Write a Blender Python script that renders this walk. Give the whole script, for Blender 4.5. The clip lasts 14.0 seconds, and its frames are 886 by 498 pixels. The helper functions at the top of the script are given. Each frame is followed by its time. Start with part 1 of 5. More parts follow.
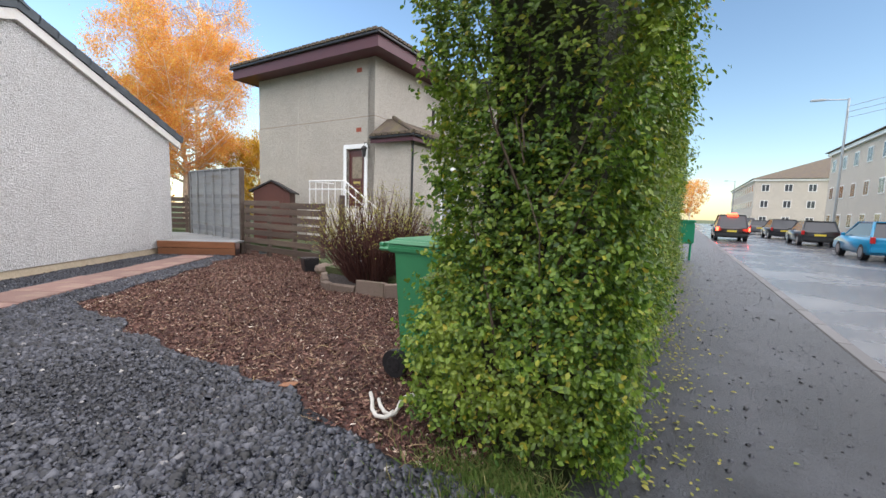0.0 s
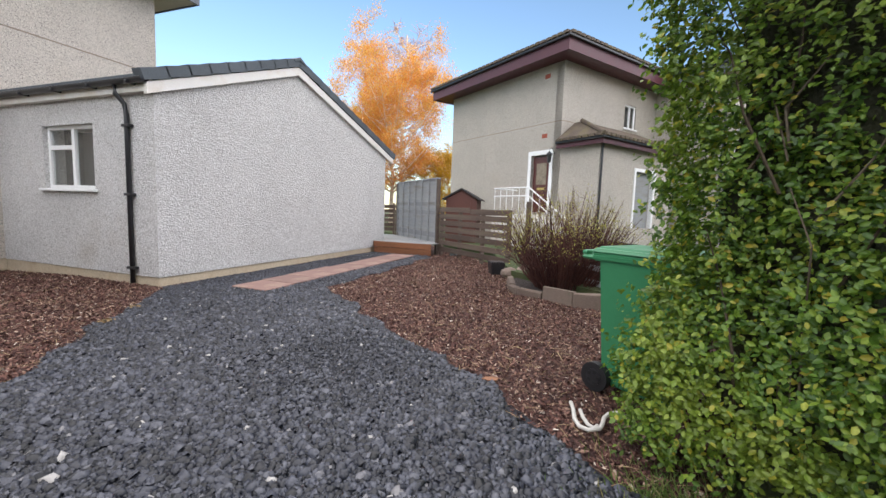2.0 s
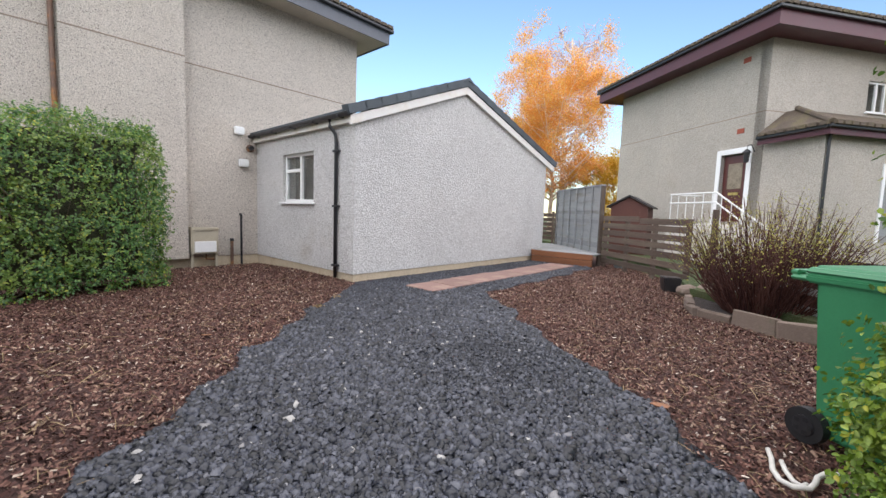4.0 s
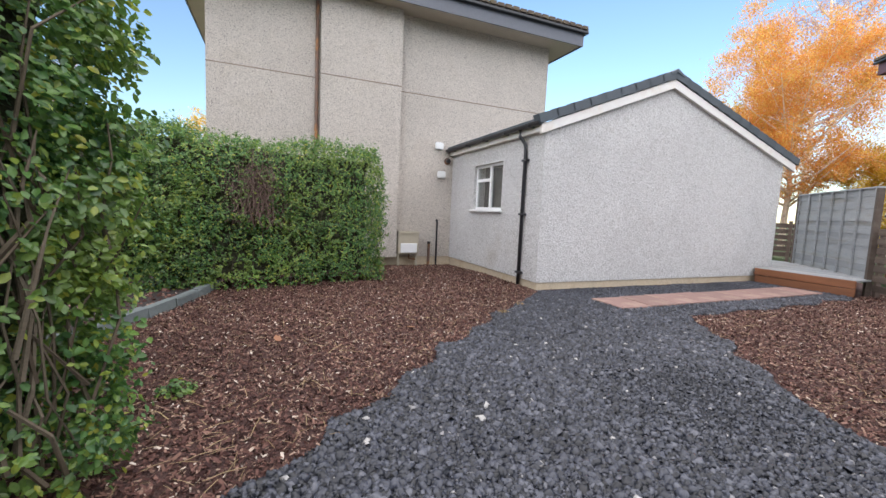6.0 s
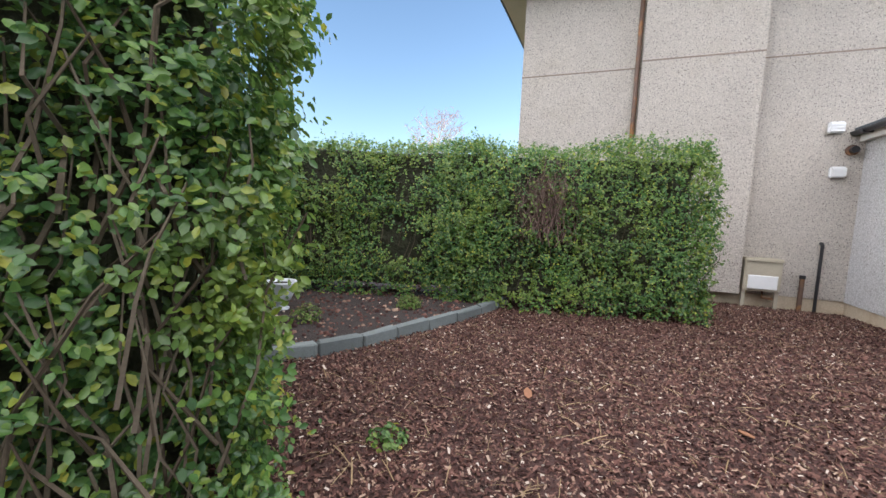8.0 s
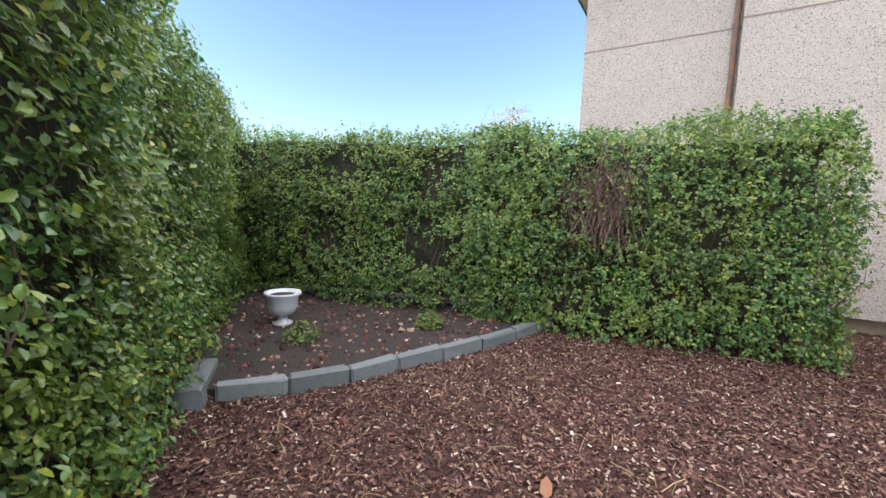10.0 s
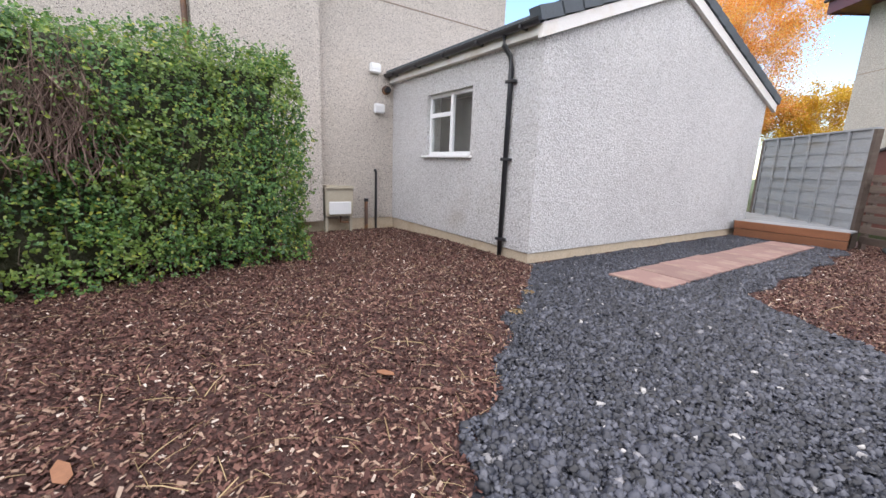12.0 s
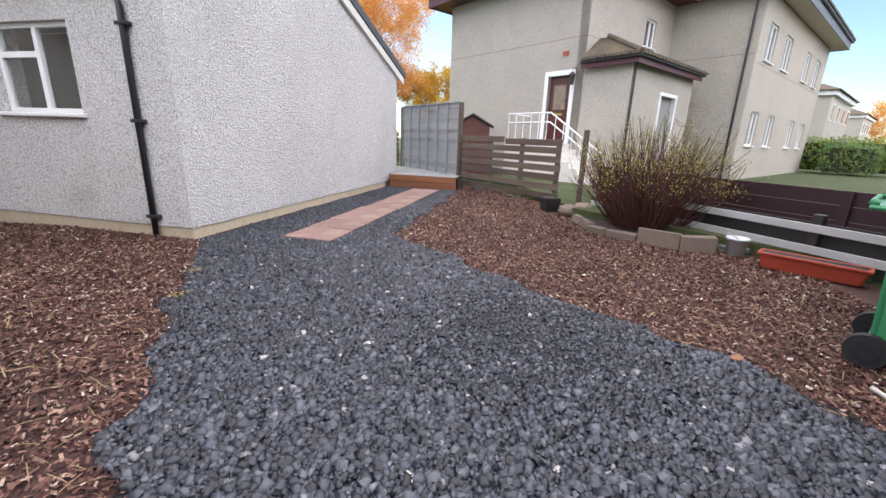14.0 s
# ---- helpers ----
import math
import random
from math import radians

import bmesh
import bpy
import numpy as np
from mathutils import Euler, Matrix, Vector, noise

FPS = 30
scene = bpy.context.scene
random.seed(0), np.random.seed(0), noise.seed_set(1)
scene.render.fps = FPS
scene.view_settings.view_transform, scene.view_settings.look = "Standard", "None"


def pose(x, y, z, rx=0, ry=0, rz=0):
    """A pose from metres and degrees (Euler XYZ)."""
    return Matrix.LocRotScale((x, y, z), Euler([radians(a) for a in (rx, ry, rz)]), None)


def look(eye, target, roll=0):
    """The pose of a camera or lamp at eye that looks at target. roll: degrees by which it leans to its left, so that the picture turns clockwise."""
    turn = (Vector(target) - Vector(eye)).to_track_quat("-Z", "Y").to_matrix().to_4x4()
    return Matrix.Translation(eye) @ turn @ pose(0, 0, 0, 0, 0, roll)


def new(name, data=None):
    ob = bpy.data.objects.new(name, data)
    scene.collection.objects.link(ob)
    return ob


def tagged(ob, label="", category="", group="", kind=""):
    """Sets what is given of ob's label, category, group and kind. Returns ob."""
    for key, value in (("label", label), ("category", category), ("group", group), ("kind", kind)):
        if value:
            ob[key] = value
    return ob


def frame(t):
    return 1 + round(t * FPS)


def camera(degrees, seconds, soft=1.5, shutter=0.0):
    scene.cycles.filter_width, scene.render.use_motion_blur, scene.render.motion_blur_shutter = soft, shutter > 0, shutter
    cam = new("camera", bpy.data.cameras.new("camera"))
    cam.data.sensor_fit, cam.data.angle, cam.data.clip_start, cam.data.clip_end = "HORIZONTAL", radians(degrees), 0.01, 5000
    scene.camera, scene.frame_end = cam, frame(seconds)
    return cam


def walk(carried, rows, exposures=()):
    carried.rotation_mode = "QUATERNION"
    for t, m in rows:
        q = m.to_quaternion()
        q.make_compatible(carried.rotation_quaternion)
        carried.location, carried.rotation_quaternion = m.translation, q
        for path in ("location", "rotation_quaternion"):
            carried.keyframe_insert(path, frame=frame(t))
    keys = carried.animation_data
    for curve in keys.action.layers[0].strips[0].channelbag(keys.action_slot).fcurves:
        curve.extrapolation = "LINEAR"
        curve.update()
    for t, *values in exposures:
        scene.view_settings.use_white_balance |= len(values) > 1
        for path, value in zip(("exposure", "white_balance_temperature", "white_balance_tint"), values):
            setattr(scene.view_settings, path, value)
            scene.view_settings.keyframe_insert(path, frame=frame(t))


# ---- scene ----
cam = camera(96.1, 14.0)
PATH = [
    (0, (-3.99, -6.112, 1.267), (-2.007, -6.291, 1.077), 1.9),
    (0.5, (-4.075, -6.184, 1.311), (-2.087, -6.078, 1.114), 1.8),
    (1, (-4.075, -6.138, 1.299), (-2.111, -5.817, 1.106), 1.8),
    (1.5, (-4.031, -6.007, 1.261), (-2.102, -5.511, 1.073), 1.9),
    (2, (-4.074, -5.914, 1.266), (-2.2, -5.243, 1.076), 2.0),
    (2.5, (-4.118, -5.947, 1.289), (-2.321, -5.092, 1.097), 2.1),
    (3, (-4.121, -5.926, 1.249), (-2.423, -4.883, 1.068), 2.0),
    (5.5, (-4.322, -5.942, 1.334), (-3.298, -4.234, 1.145), 2.3),
    (6, (-4.307, -5.893, 1.332), (-3.538, -4.056, 1.146), 2.5),
    (6.5, (-4.232, -5.676, 1.334), (-3.801, -3.732, 1.146), 2.7),
    (7, (-4.087, -5.378, 1.368), (-4.067, -3.387, 1.18), 2.8),
    (7.5, (-3.923, -5.066, 1.365), (-4.352, -3.122, 1.176), 2.7),
    (10, (-3.789, -3.647, 1.402), (-4.839, -1.958, 1.197), 2.2),
    (10.5, (-3.778, -3.572, 1.397), (-4.443, -1.698, 1.182), 2.6),
    (11, (-3.864, -3.488, 1.32), (-3.844, -1.5, 1.099), 2.4),
    (11.5, (-3.863, -3.542, 1.255), (-3.217, -1.672, 0.961), 2.1),
    (12, (-3.859, -3.643, 1.22), (-2.753, -2.026, 0.816), 2.2),
    (12.5, (-3.828, -3.76, 1.206), (-2.404, -2.442, 0.721), 2.2),
    (13, (-3.834, -3.862, 1.2), (-2.184, -2.857, 0.683), 2.2),
    (13.5, (-3.814, -3.962, 1.234), (-2.021, -3.255, 0.701), 2.1),
    (14, (-3.816, -4.022, 1.274), (-1.943, -3.571, 0.74), 2.0),
]
walk(cam, [(t, look(eye, target, roll)) for t, eye, target, roll in PATH], exposures=[(0, 1.40, 6200, 10.5), (7.7, 1.54, 6050, 11), (9.8, 1.80, 6050, 13), (11, 1.70, 6050, 13), (14, 1.60, 6050, 13.5)])

# ---------- light ----------
world = bpy.data.worlds.new("sky")
scene.world = world
world.use_nodes = True
_nt = world.node_tree
_sky = _nt.nodes.new("ShaderNodeTexSky")
_sky.sky_type = "NISHITA"
_sky.sun_disc = False
_sky.sun_elevation = radians(16)
_sky.sun_rotation = radians(225)
_sky.air_density, _sky.dust_density, _sky.ozone_density = 1.0, 0.3, 1.4
_nt.links.new(_sky.outputs[0], _nt.nodes["Background"].inputs[0])
_nt.nodes["Background"].inputs[1].default_value = 0.098
sun_data = bpy.data.lights.new("sun", "SUN")
sun_data.energy, sun_data.angle, sun_data.color = 2.8, radians(142), (1.0, 0.90, 0.80)
sun = new("sun", sun_data)
sun.matrix_world = look((-10, -9, 53), (0, 0, 0))

# ---------- materials ----------
def nodes(name):
    m = bpy.data.materials.new(name)
    m.use_nodes = True
    t = m.node_tree
    return m, t, t.nodes["Principled BSDF"]

def nd(t, kind, **kw):
    n = t.nodes.new(kind)
    for k, v in kw.items():
        n.inputs[k].default_value = v
    return n

def ramp(t, fac, stops):
    r = t.nodes.new("ShaderNodeValToRGB")
    t.links.new(fac, r.inputs[0])
    e = r.color_ramp.elements
    while len(e) < len(stops):
        e.new(0.5)
    for el, (p, c) in zip(e, stops):
        el.position, el.color = p, (*c, 1)
    return r.outputs[0]

def mixc(t, fac, a, b, mode="MIX"):
    m = t.nodes.new("ShaderNodeMix")
    m.data_type, m.blend_type = "RGBA", mode
    for sock, v in ((m.inputs[0], fac), (m.inputs[6], a), (m.inputs[7], b)):
        if isinstance(v, bpy.types.NodeSocket):
            t.links.new(v, sock)
        elif isinstance(v, tuple):
            sock.default_value = (*v, 1)
        else:
            sock.default_value = v
    return m.outputs[2]

def lift(c, k):
    return tuple(min(1, max(0, v * k)) for v in c)

def surface(name, col, rough=0.6, fine=60.0, coarse=1.5, vary=0.25, bump=0.3, depth=0.004, metal=0.0, stretch=(1, 1, 1), stain=None, rand=0.0, spec=0.5):
    """Two scales of colour change, fine relief, and a stain colour if given."""
    m, t, b = nodes(name)
    tc = t.nodes.new("ShaderNodeTexCoord")
    mp = t.nodes.new("ShaderNodeMapping")
    mp.inputs["Scale"].default_value = stretch
    t.links.new(tc.outputs["Object"], mp.inputs[0])
    n1 = nd(t, "ShaderNodeTexNoise", Scale=fine, Detail=6.0, Roughness=0.65)
    n2 = nd(t, "ShaderNodeTexNoise", Scale=coarse, Detail=5.0, Roughness=0.6)
    for n in (n1, n2):
        t.links.new(mp.outputs[0], n.inputs["Vector"])
    c = ramp(t, n1.outputs[0], [(0.3, lift(col, 1 - vary)), (0.7, lift(col, 1 + vary))])
    c2 = ramp(t, n2.outputs[0], [(0.35, lift(col, 1 - vary * 0.8)), (0.65, lift(col, 1 + vary * 0.5))])
    c = mixc(t, 0.5, c, c2)
    if stain:
        c = mixc(t, ramp(t, n2.outputs[0], [(0.5, (0, 0, 0)), (0.72, (0.8, 0.8, 0.8))]), c, stain)
    if rand:
        oi = t.nodes.new("ShaderNodeObjectInfo")
        c = mixc(t, 1.0, c, ramp(t, oi.outputs["Random"], [(0, (1 - rand,) * 3), (1, (1 + 0 * rand,) * 3)]), "MULTIPLY")
    t.links.new(c, b.inputs["Base Color"])
    r = t.nodes.new("ShaderNodeMapRange")
    r.inputs[3].default_value, r.inputs[4].default_value = max(0.03, rough - 0.12), min(1, rough + 0.12)
    t.links.new(n2.outputs[0], r.inputs[0])
    t.links.new(r.outputs[0], b.inputs["Roughness"])
    bp = nd(t, "ShaderNodeBump", Strength=bump, Distance=depth)
    t.links.new(n1.outputs[0], bp.inputs["Height"])
    t.links.new(bp.outputs[0], b.inputs["Normal"])
    b.inputs["Metallic"].default_value = metal
    b.inputs["Specular IOR Level"].default_value = spec
    return m

def harling(name, col, dark, amount, grain=42.0, relief=0.012, stain=(0.42, 0.36, 0.27)):
    """Pebbledash: thrown stones with dark chips showing, weathered in patches, shade painted between the stones."""
    m, t, b = nodes(name)
    tc = t.nodes.new("ShaderNodeTexCoord")
    v = nd(t, "ShaderNodeTexVoronoi", Scale=grain)
    n0 = nd(t, "ShaderNodeTexNoise", Scale=14.0, Detail=4.0)
    n2 = nd(t, "ShaderNodeTexNoise", Scale=0.7, Detail=6.0, Roughness=0.65)
    n3 = nd(t, "ShaderNodeTexNoise", Scale=grain * 1.7, Detail=5.0, Roughness=0.7)
    for n in (v, n0, n2, n3):
        t.links.new(tc.outputs["Object"], n.inputs["Vector"])
    sep = t.nodes.new("ShaderNodeSeparateColor")
    t.links.new(v.outputs["Color"], sep.inputs[0])
    base = ramp(t, n2.outputs[0], [(0.3, lift(col, 0.86)), (0.7, lift(col, 1.06))])
    base = mixc(t, ramp(t, n3.outputs[0], [(0.35, (0.5,) * 3), (0.6, (0, 0, 0))]), base, lift(col, 0.72))
    chip = ramp(t, sep.outputs[0], [(amount - 0.02, (1, 1, 1)), (amount + 0.02, (0, 0, 0))])
    edge = ramp(t, v.outputs["Distance"], [(0.25, (1, 1, 1)), (0.5, (0, 0, 0))])
    base = mixc(t, mixc(t, 1.0, chip, edge, "MULTIPLY"), base, dark)
    base = mixc(t, ramp(t, n2.outputs[0], [(0.56, (0, 0, 0)), (0.75, (0.45,) * 3)]), base, stain)
    v2 = nd(t, "ShaderNodeTexVoronoi", Scale=grain * 1.25)
    wob = nd(t, "ShaderNodeTexNoise", Scale=grain * 0.5, Detail=3.0)
    t.links.new(tc.outputs["Object"], wob.inputs["Vector"])
    warp = mixc(t, 0.06, tc.outputs["Object"], wob.outputs["Color"])
    t.links.new(warp, v2.inputs["Vector"])
    # crevice shade put into the colour: darker away from each stone's centre
    gap_shade = ramp(t, v2.outputs["Distance"], [(0.3, (1, 1, 1)), (0.62, (0.66, 0.645, 0.63))])
    base = mixc(t, 0.85, base, gap_shade, "MULTIPLY")
    t.links.new(base, b.inputs["Base Color"])
    b.inputs["Roughness"].default_value = 0.92
    h = mixc(t, 0.4, ramp(t, v2.outputs["Distance"], [(0.0, (1, 1, 1)), (0.65, (0, 0, 0))]), n3.outputs[0])
    h = mixc(t, 0.35, h, n0.outputs[0])
    bp = nd(t, "ShaderNodeBump", Strength=0.9, Distance=relief)
    t.links.new(h, bp.inputs["Height"])
    t.links.new(bp.outputs[0], b.inputs["Normal"])
    return m

def islands(name, stops, rough=0.7, spec=0.4, fine=90.0, trans=0.0, patch=None):
    """Colour by piece, for scattered stones, chips and leaves."""
    m, t, b = nodes(name)
    g = t.nodes.new("ShaderNodeNewGeometry")
    tc = t.nodes.new("ShaderNodeTexCoord")
    n = nd(t, "ShaderNodeTexNoise", Scale=fine, Detail=4.0)
    n2 = nd(t, "ShaderNodeTexNoise", Scale=1.1, Detail=4.0)
    for q in (n, n2):
        t.links.new(tc.outputs["Object"], q.inputs["Vector"])
    c = ramp(t, g.outputs["Random Per Island"], stops)
    if patch:
        n4 = nd(t, "ShaderNodeTexNoise", Scale=1.7, Detail=3.0)
        t.links.new(tc.outputs["Object"], n4.inputs["Vector"])
        c = mixc(t, ramp(t, n4.outputs[0], [(0.48, (0, 0, 0)), (0.68, (0.75,) * 3)]), c, mixc(t, 0.55, c, patch))
    c = mixc(t, 0.6, c, ramp(t, n.outputs[0], [(0.3, (0.6,) * 3), (0.7, (1,) * 3)]), "MULTIPLY")
    c = mixc(t, 0.7, c, ramp(t, n2.outputs[0], [(0.35, (0.72, 0.72, 0.72)), (0.65, (1,) * 3)]), "MULTIPLY")
    t.links.new(c, b.inputs["Base Color"])
    b.inputs["Roughness"].default_value = rough
    b.inputs["Specular IOR Level"].default_value = spec
    if trans:
        tr = t.nodes.new("ShaderNodeBsdfTranslucent")
        t.links.new(c, tr.inputs[0])
        mx = t.nodes.new("ShaderNodeMixShader")
        mx.inputs[0].default_value = trans
        t.links.new(b.outputs[0], mx.inputs[1])
        t.links.new(tr.outputs[0], mx.inputs[2])
        t.links.new(mx.outputs[0], t.nodes["Material Output"].inputs[0])
    return m

def plain(name, col, rough=0.4, metal=0.0, emit=0.0, trans=0.0):
    m, t, b = nodes(name)
    b.inputs["Base Color"].default_value = (*col, 1)
    b.inputs["Roughness"].default_value = rough
    b.inputs["Metallic"].default_value = metal
    b.inputs["Transmission Weight"].default_value = trans
    if emit:
        b.inputs["Emission Color"].default_value = (*col, 1)
        b.inputs["Emission Strength"].default_value = emit
    return m

M_ext = harling("white_harling", (0.87, 0.855, 0.84), (0.42, 0.40, 0.38), 0.13, 38.0, 0.05)
M_house = harling("speckled_pebbledash", (0.80, 0.73, 0.645), (0.16, 0.135, 0.12), 0.20, 52.0, 0.04)
M_neigh = harling("grey_beige_roughcast", (0.60, 0.555, 0.485), (0.36, 0.33, 0.28), 0.12, 40.0, 0.03)
M_plinth = surface("cement_plinth", (0.52, 0.43, 0.31), 0.85, 40, 2.0, 0.3, 0.4, stain=(0.33, 0.24, 0.15))
M_seam = surface("joint_mortar", (0.28, 0.22, 0.17), 0.9)
M_white = surface("white_upvc", (0.80, 0.80, 0.79), 0.35, 30, 2, 0.05, 0.05)
M_whitewood = surface("white_painted_board", (0.74, 0.71, 0.67), 0.5, 40, 2, 0.1, 0.1, stain=(0.6, 0.52, 0.42))
M_black = surface("black_pvc", (0.022, 0.022, 0.025), 0.32, 80, 3, 0.25, 0.08)
M_slate = surface("grey_roof_tile", (0.085, 0.10, 0.115), 0.6, 50, 3, 0.25, 0.3, rand=0.25)
M_browntile = surface("mossy_brown_roof_tile", (0.10, 0.075, 0.055), 0.85, 45, 2.5, 0.4, 0.6, 0.01, stain=(0.13, 0.11, 0.05))
M_greyfascia = surface("blue_grey_fascia", (0.11, 0.115, 0.135), 0.5, 30, 2, 0.15, 0.1)
M_maroon = surface("maroon_fascia_paint", (0.085, 0.022, 0.030), 0.45, 30, 2, 0.2, 0.1)
M_soffit = surface("cream_soffit", (0.50, 0.43, 0.34), 0.7, 25, 1.5, 0.15, 0.1)
M_glass = plain("window_glass", (0.9, 0.95, 0.95), 0.02, 0.0, trans=1.0)
# interior gloom put into the colour, since the panes cast no shadow
M_room = surface("room_gloom", (0.16, 0.155, 0.15), 0.8, 20, 1, 0.1, 0.1)
M_curtain = surface("net_curtain", (0.75, 0.74, 0.72), 0.9, 60, 8, 0.15, 0.3, stretch=(12, 12, 0.3))
M_timber = surface("weathered_brown_fence", (0.13, 0.092, 0.070), 0.8, 45, 2.5, 0.45, 0.5, stretch=(0.25, 1, 3), stain=(0.16, 0.14, 0.10), rand=0.35)
M_greytimber = surface("silvered_fence_panel", (0.36, 0.37, 0.375), 0.8, 45, 2.5, 0.3, 0.5, stretch=(0.4, 0.4, 3), stain=(0.25, 0.23, 0.19), rand=0.25)
M_deck = surface("orange_stained_timber", (0.24, 0.095, 0.04), 0.6, 45, 2.5, 0.35, 0.4, stretch=(0.5, 0.5, 3), rand=0.25)
M_shed = surface("red_brown_shed_paint", (0.10, 0.035, 0.025), 0.65, 30, 2, 0.25, 0.3)
M_felt = surface("roof_felt", (0.05, 0.045, 0.045), 0.9, 80, 3, 0.3, 0.4)
M_maroonfence = surface("maroon_fence_paint", (0.040, 0.016, 0.020), 0.5, 30, 2, 0.25, 0.2, rand=0.2)
M_blackfence = surface("black_fence_paint", (0.025, 0.022, 0.022), 0.6, 40, 3, 0.3, 0.3)
M_greyrail = surface("grey_white_rail", (0.42, 0.42, 0.42), 0.6, 40, 3, 0.2, 0.2)
M_slab = surface("pink_concrete_slab", (0.27, 0.165, 0.14), 0.8, 70, 3, 0.18, 0.25, stain=(0.38, 0.29, 0.22), rand=0.3)
M_kerb = surface("grey_concrete_edging", (0.20, 0.23, 0.23), 0.8, 60, 4, 0.3, 0.5, stain=(0.10, 0.12, 0.08), rand=0.4)
M_bedstone = surface("pinkish_garden_stone", (0.24, 0.18, 0.145), 0.85, 50, 4, 0.3, 0.5, 0.01, stain=(0.13, 0.13, 0.08), rand=0.4)
M_soil = surface("dark_garden_soil", (0.05, 0.039, 0.036), 0.95, 55, 3, 0.5, 1.0, 0.03)
M_barkbed = surface("bark_mulch_bed", (0.095, 0.048, 0.04), 0.9, 60, 2.0, 0.55, 1.0, 0.03, stain=(0.06, 0.035, 0.028))
M_gravelbed = surface("slate_gravel_bed", (0.026, 0.028, 0.036), 0.85, 70, 2.0, 0.45, 1.0, 0.025, stain=(0.082, 0.084, 0.098))
M_grass = surface("rough_grass_ground", (0.06, 0.085, 0.025), 0.95, 40, 1.0, 0.5, 1.0, 0.04, stain=(0.10, 0.085, 0.04))
M_pave = surface("damp_tarmac_pavement", (0.036, 0.039, 0.047), 0.46, 75, 1.1, 0.7, 1.0, 0.014, stain=(0.085, 0.09, 0.105))
M_road = surface("damp_road_asphalt", (0.062, 0.066, 0.078), 0.26, 120, 0.4, 0.45, 0.5, 0.006, stain=(0.17, 0.175, 0.19))
M_curbstone = surface("road_kerb_stone", (0.14, 0.135, 0.14), 0.6, 60, 2, 0.25, 0.3, rand=0.25)
M_binplastic = surface("green_bin_plastic", (0.05, 0.235, 0.105), 0.38, 90, 3, 0.12, 0.08)
M_rubber = surface("black_rubber", (0.014, 0.014, 0.016), 0.6, 60, 5, 0.3, 0.2)
M_rope = surface("white_rope", (0.62, 0.60, 0.56), 0.8, 200, 10, 0.2, 0.6)
M_terracotta = surface("terracotta_plastic", (0.36, 0.055, 0.03), 0.45, 50, 4, 0.15, 0.1)
M_urn = surface("white_urn_plastic", (0.66, 0.70, 0.74), 0.45, 50, 6, 0.1, 0.1, stain=(0.55, 0.57, 0.58))
M_metercase = surface("beige_meter_box", (0.46, 0.41, 0.31), 0.5, 40, 4, 0.12, 0.1, stain=(0.36, 0.31, 0.24))
M_rust = surface("rusty_pipe", (0.14, 0.085, 0.06), 0.7, 60, 5, 0.4, 0.4, stain=(0.42, 0.18, 0.04))
M_redbrick = surface("red_vent_brick", (0.30, 0.075, 0.045), 0.8, 60, 5, 0.2, 0.3)
M_reddoor = surface("dark_red_door", (0.085, 0.022, 0.018), 0.35, 40, 4, 0.2, 0.1, stretch=(3, 3, 0.4))
M_brass = plain("brass", (0.55, 0.40, 0.15), 0.3, 1.0)
M_steel = plain("galvanised_steel", (0.42, 0.43, 0.44), 0.45, 1.0)
M_twig = islands("hedge_twig", [(0, (0.10, 0.075, 0.05)), (1, (0.22, 0.18, 0.13))], 0.85, 0.2)
M_baretwig = islands("bare_brown_twig", [(0, (0.16, 0.10, 0.08)), (1, (0.36, 0.26, 0.21))], 0.85, 0.2)
M_redtwig = islands("red_shrub_twig", [(0, (0.055, 0.020, 0.020)), (1, (0.15, 0.065, 0.05))], 0.7, 0.3)
M_leaf = islands("privet_leaf", [(0, (0.05, 0.115, 0.018)), (0.35, (0.13, 0.25, 0.03)), (0.7, (0.23, 0.37, 0.04)), (0.92, (0.36, 0.48, 0.06)), (0.965, (0.52, 0.50, 0.05)), (1, (0.58, 0.48, 0.06))], 0.40, 0.5, trans=0.38, patch=(0.40, 0.46, 0.06))
M_darkleaf = islands("dark_privet_leaf", [(0, (0.055, 0.135, 0.045)), (0.4, (0.13, 0.28, 0.075)), (0.8, (0.24, 0.41, 0.09)), (0.95, (0.42, 0.51, 0.08)), (1, (0.55, 0.52, 0.07))], 0.32, 0.6, trans=0.42, patch=(0.38, 0.46, 0.07))
M_core = surface("hedge_inner_shade", (0.055, 0.055, 0.03), 0.95, 25, 3, 0.6, 1.0, 0.05)
# autumn orange, brightened so the colour also carries the golden low sunlight
M_autumn = islands("autumn_birch_leaf", [(0, (0.85, 0.34, 0.08)), (0.5, (0.95, 0.48, 0.12)), (0.8, (0.97, 0.62, 0.16)), (1, (0.92, 0.70, 0.16))], 0.6, 0.3, trans=0.5)
M_goldleaf = islands("yellow_autumn_leaf", [(0, (0.70, 0.40, 0.03)), (1, (0.92, 0.66, 0.08))], 0.6, 0.3, trans=0.4)
M_birch = surface("pale_birch_bark", (0.78, 0.66, 0.52), 0.8, 12, 2, 0.3, 0.4, stain=(0.2, 0.15, 0.1))
M_faretwig = islands("bare_far_twig", [(0, (0.50, 0.30, 0.26)), (1, (0.62, 0.42, 0.38))], 0.9, 0.2)
M_yellowbud = islands("yellow_green_shrub_leaf", [(0, (0.30, 0.34, 0.06)), (0.6, (0.52, 0.50, 0.12)), (1, (0.66, 0.55, 0.14))], 0.6, 0.3, trans=0.3)
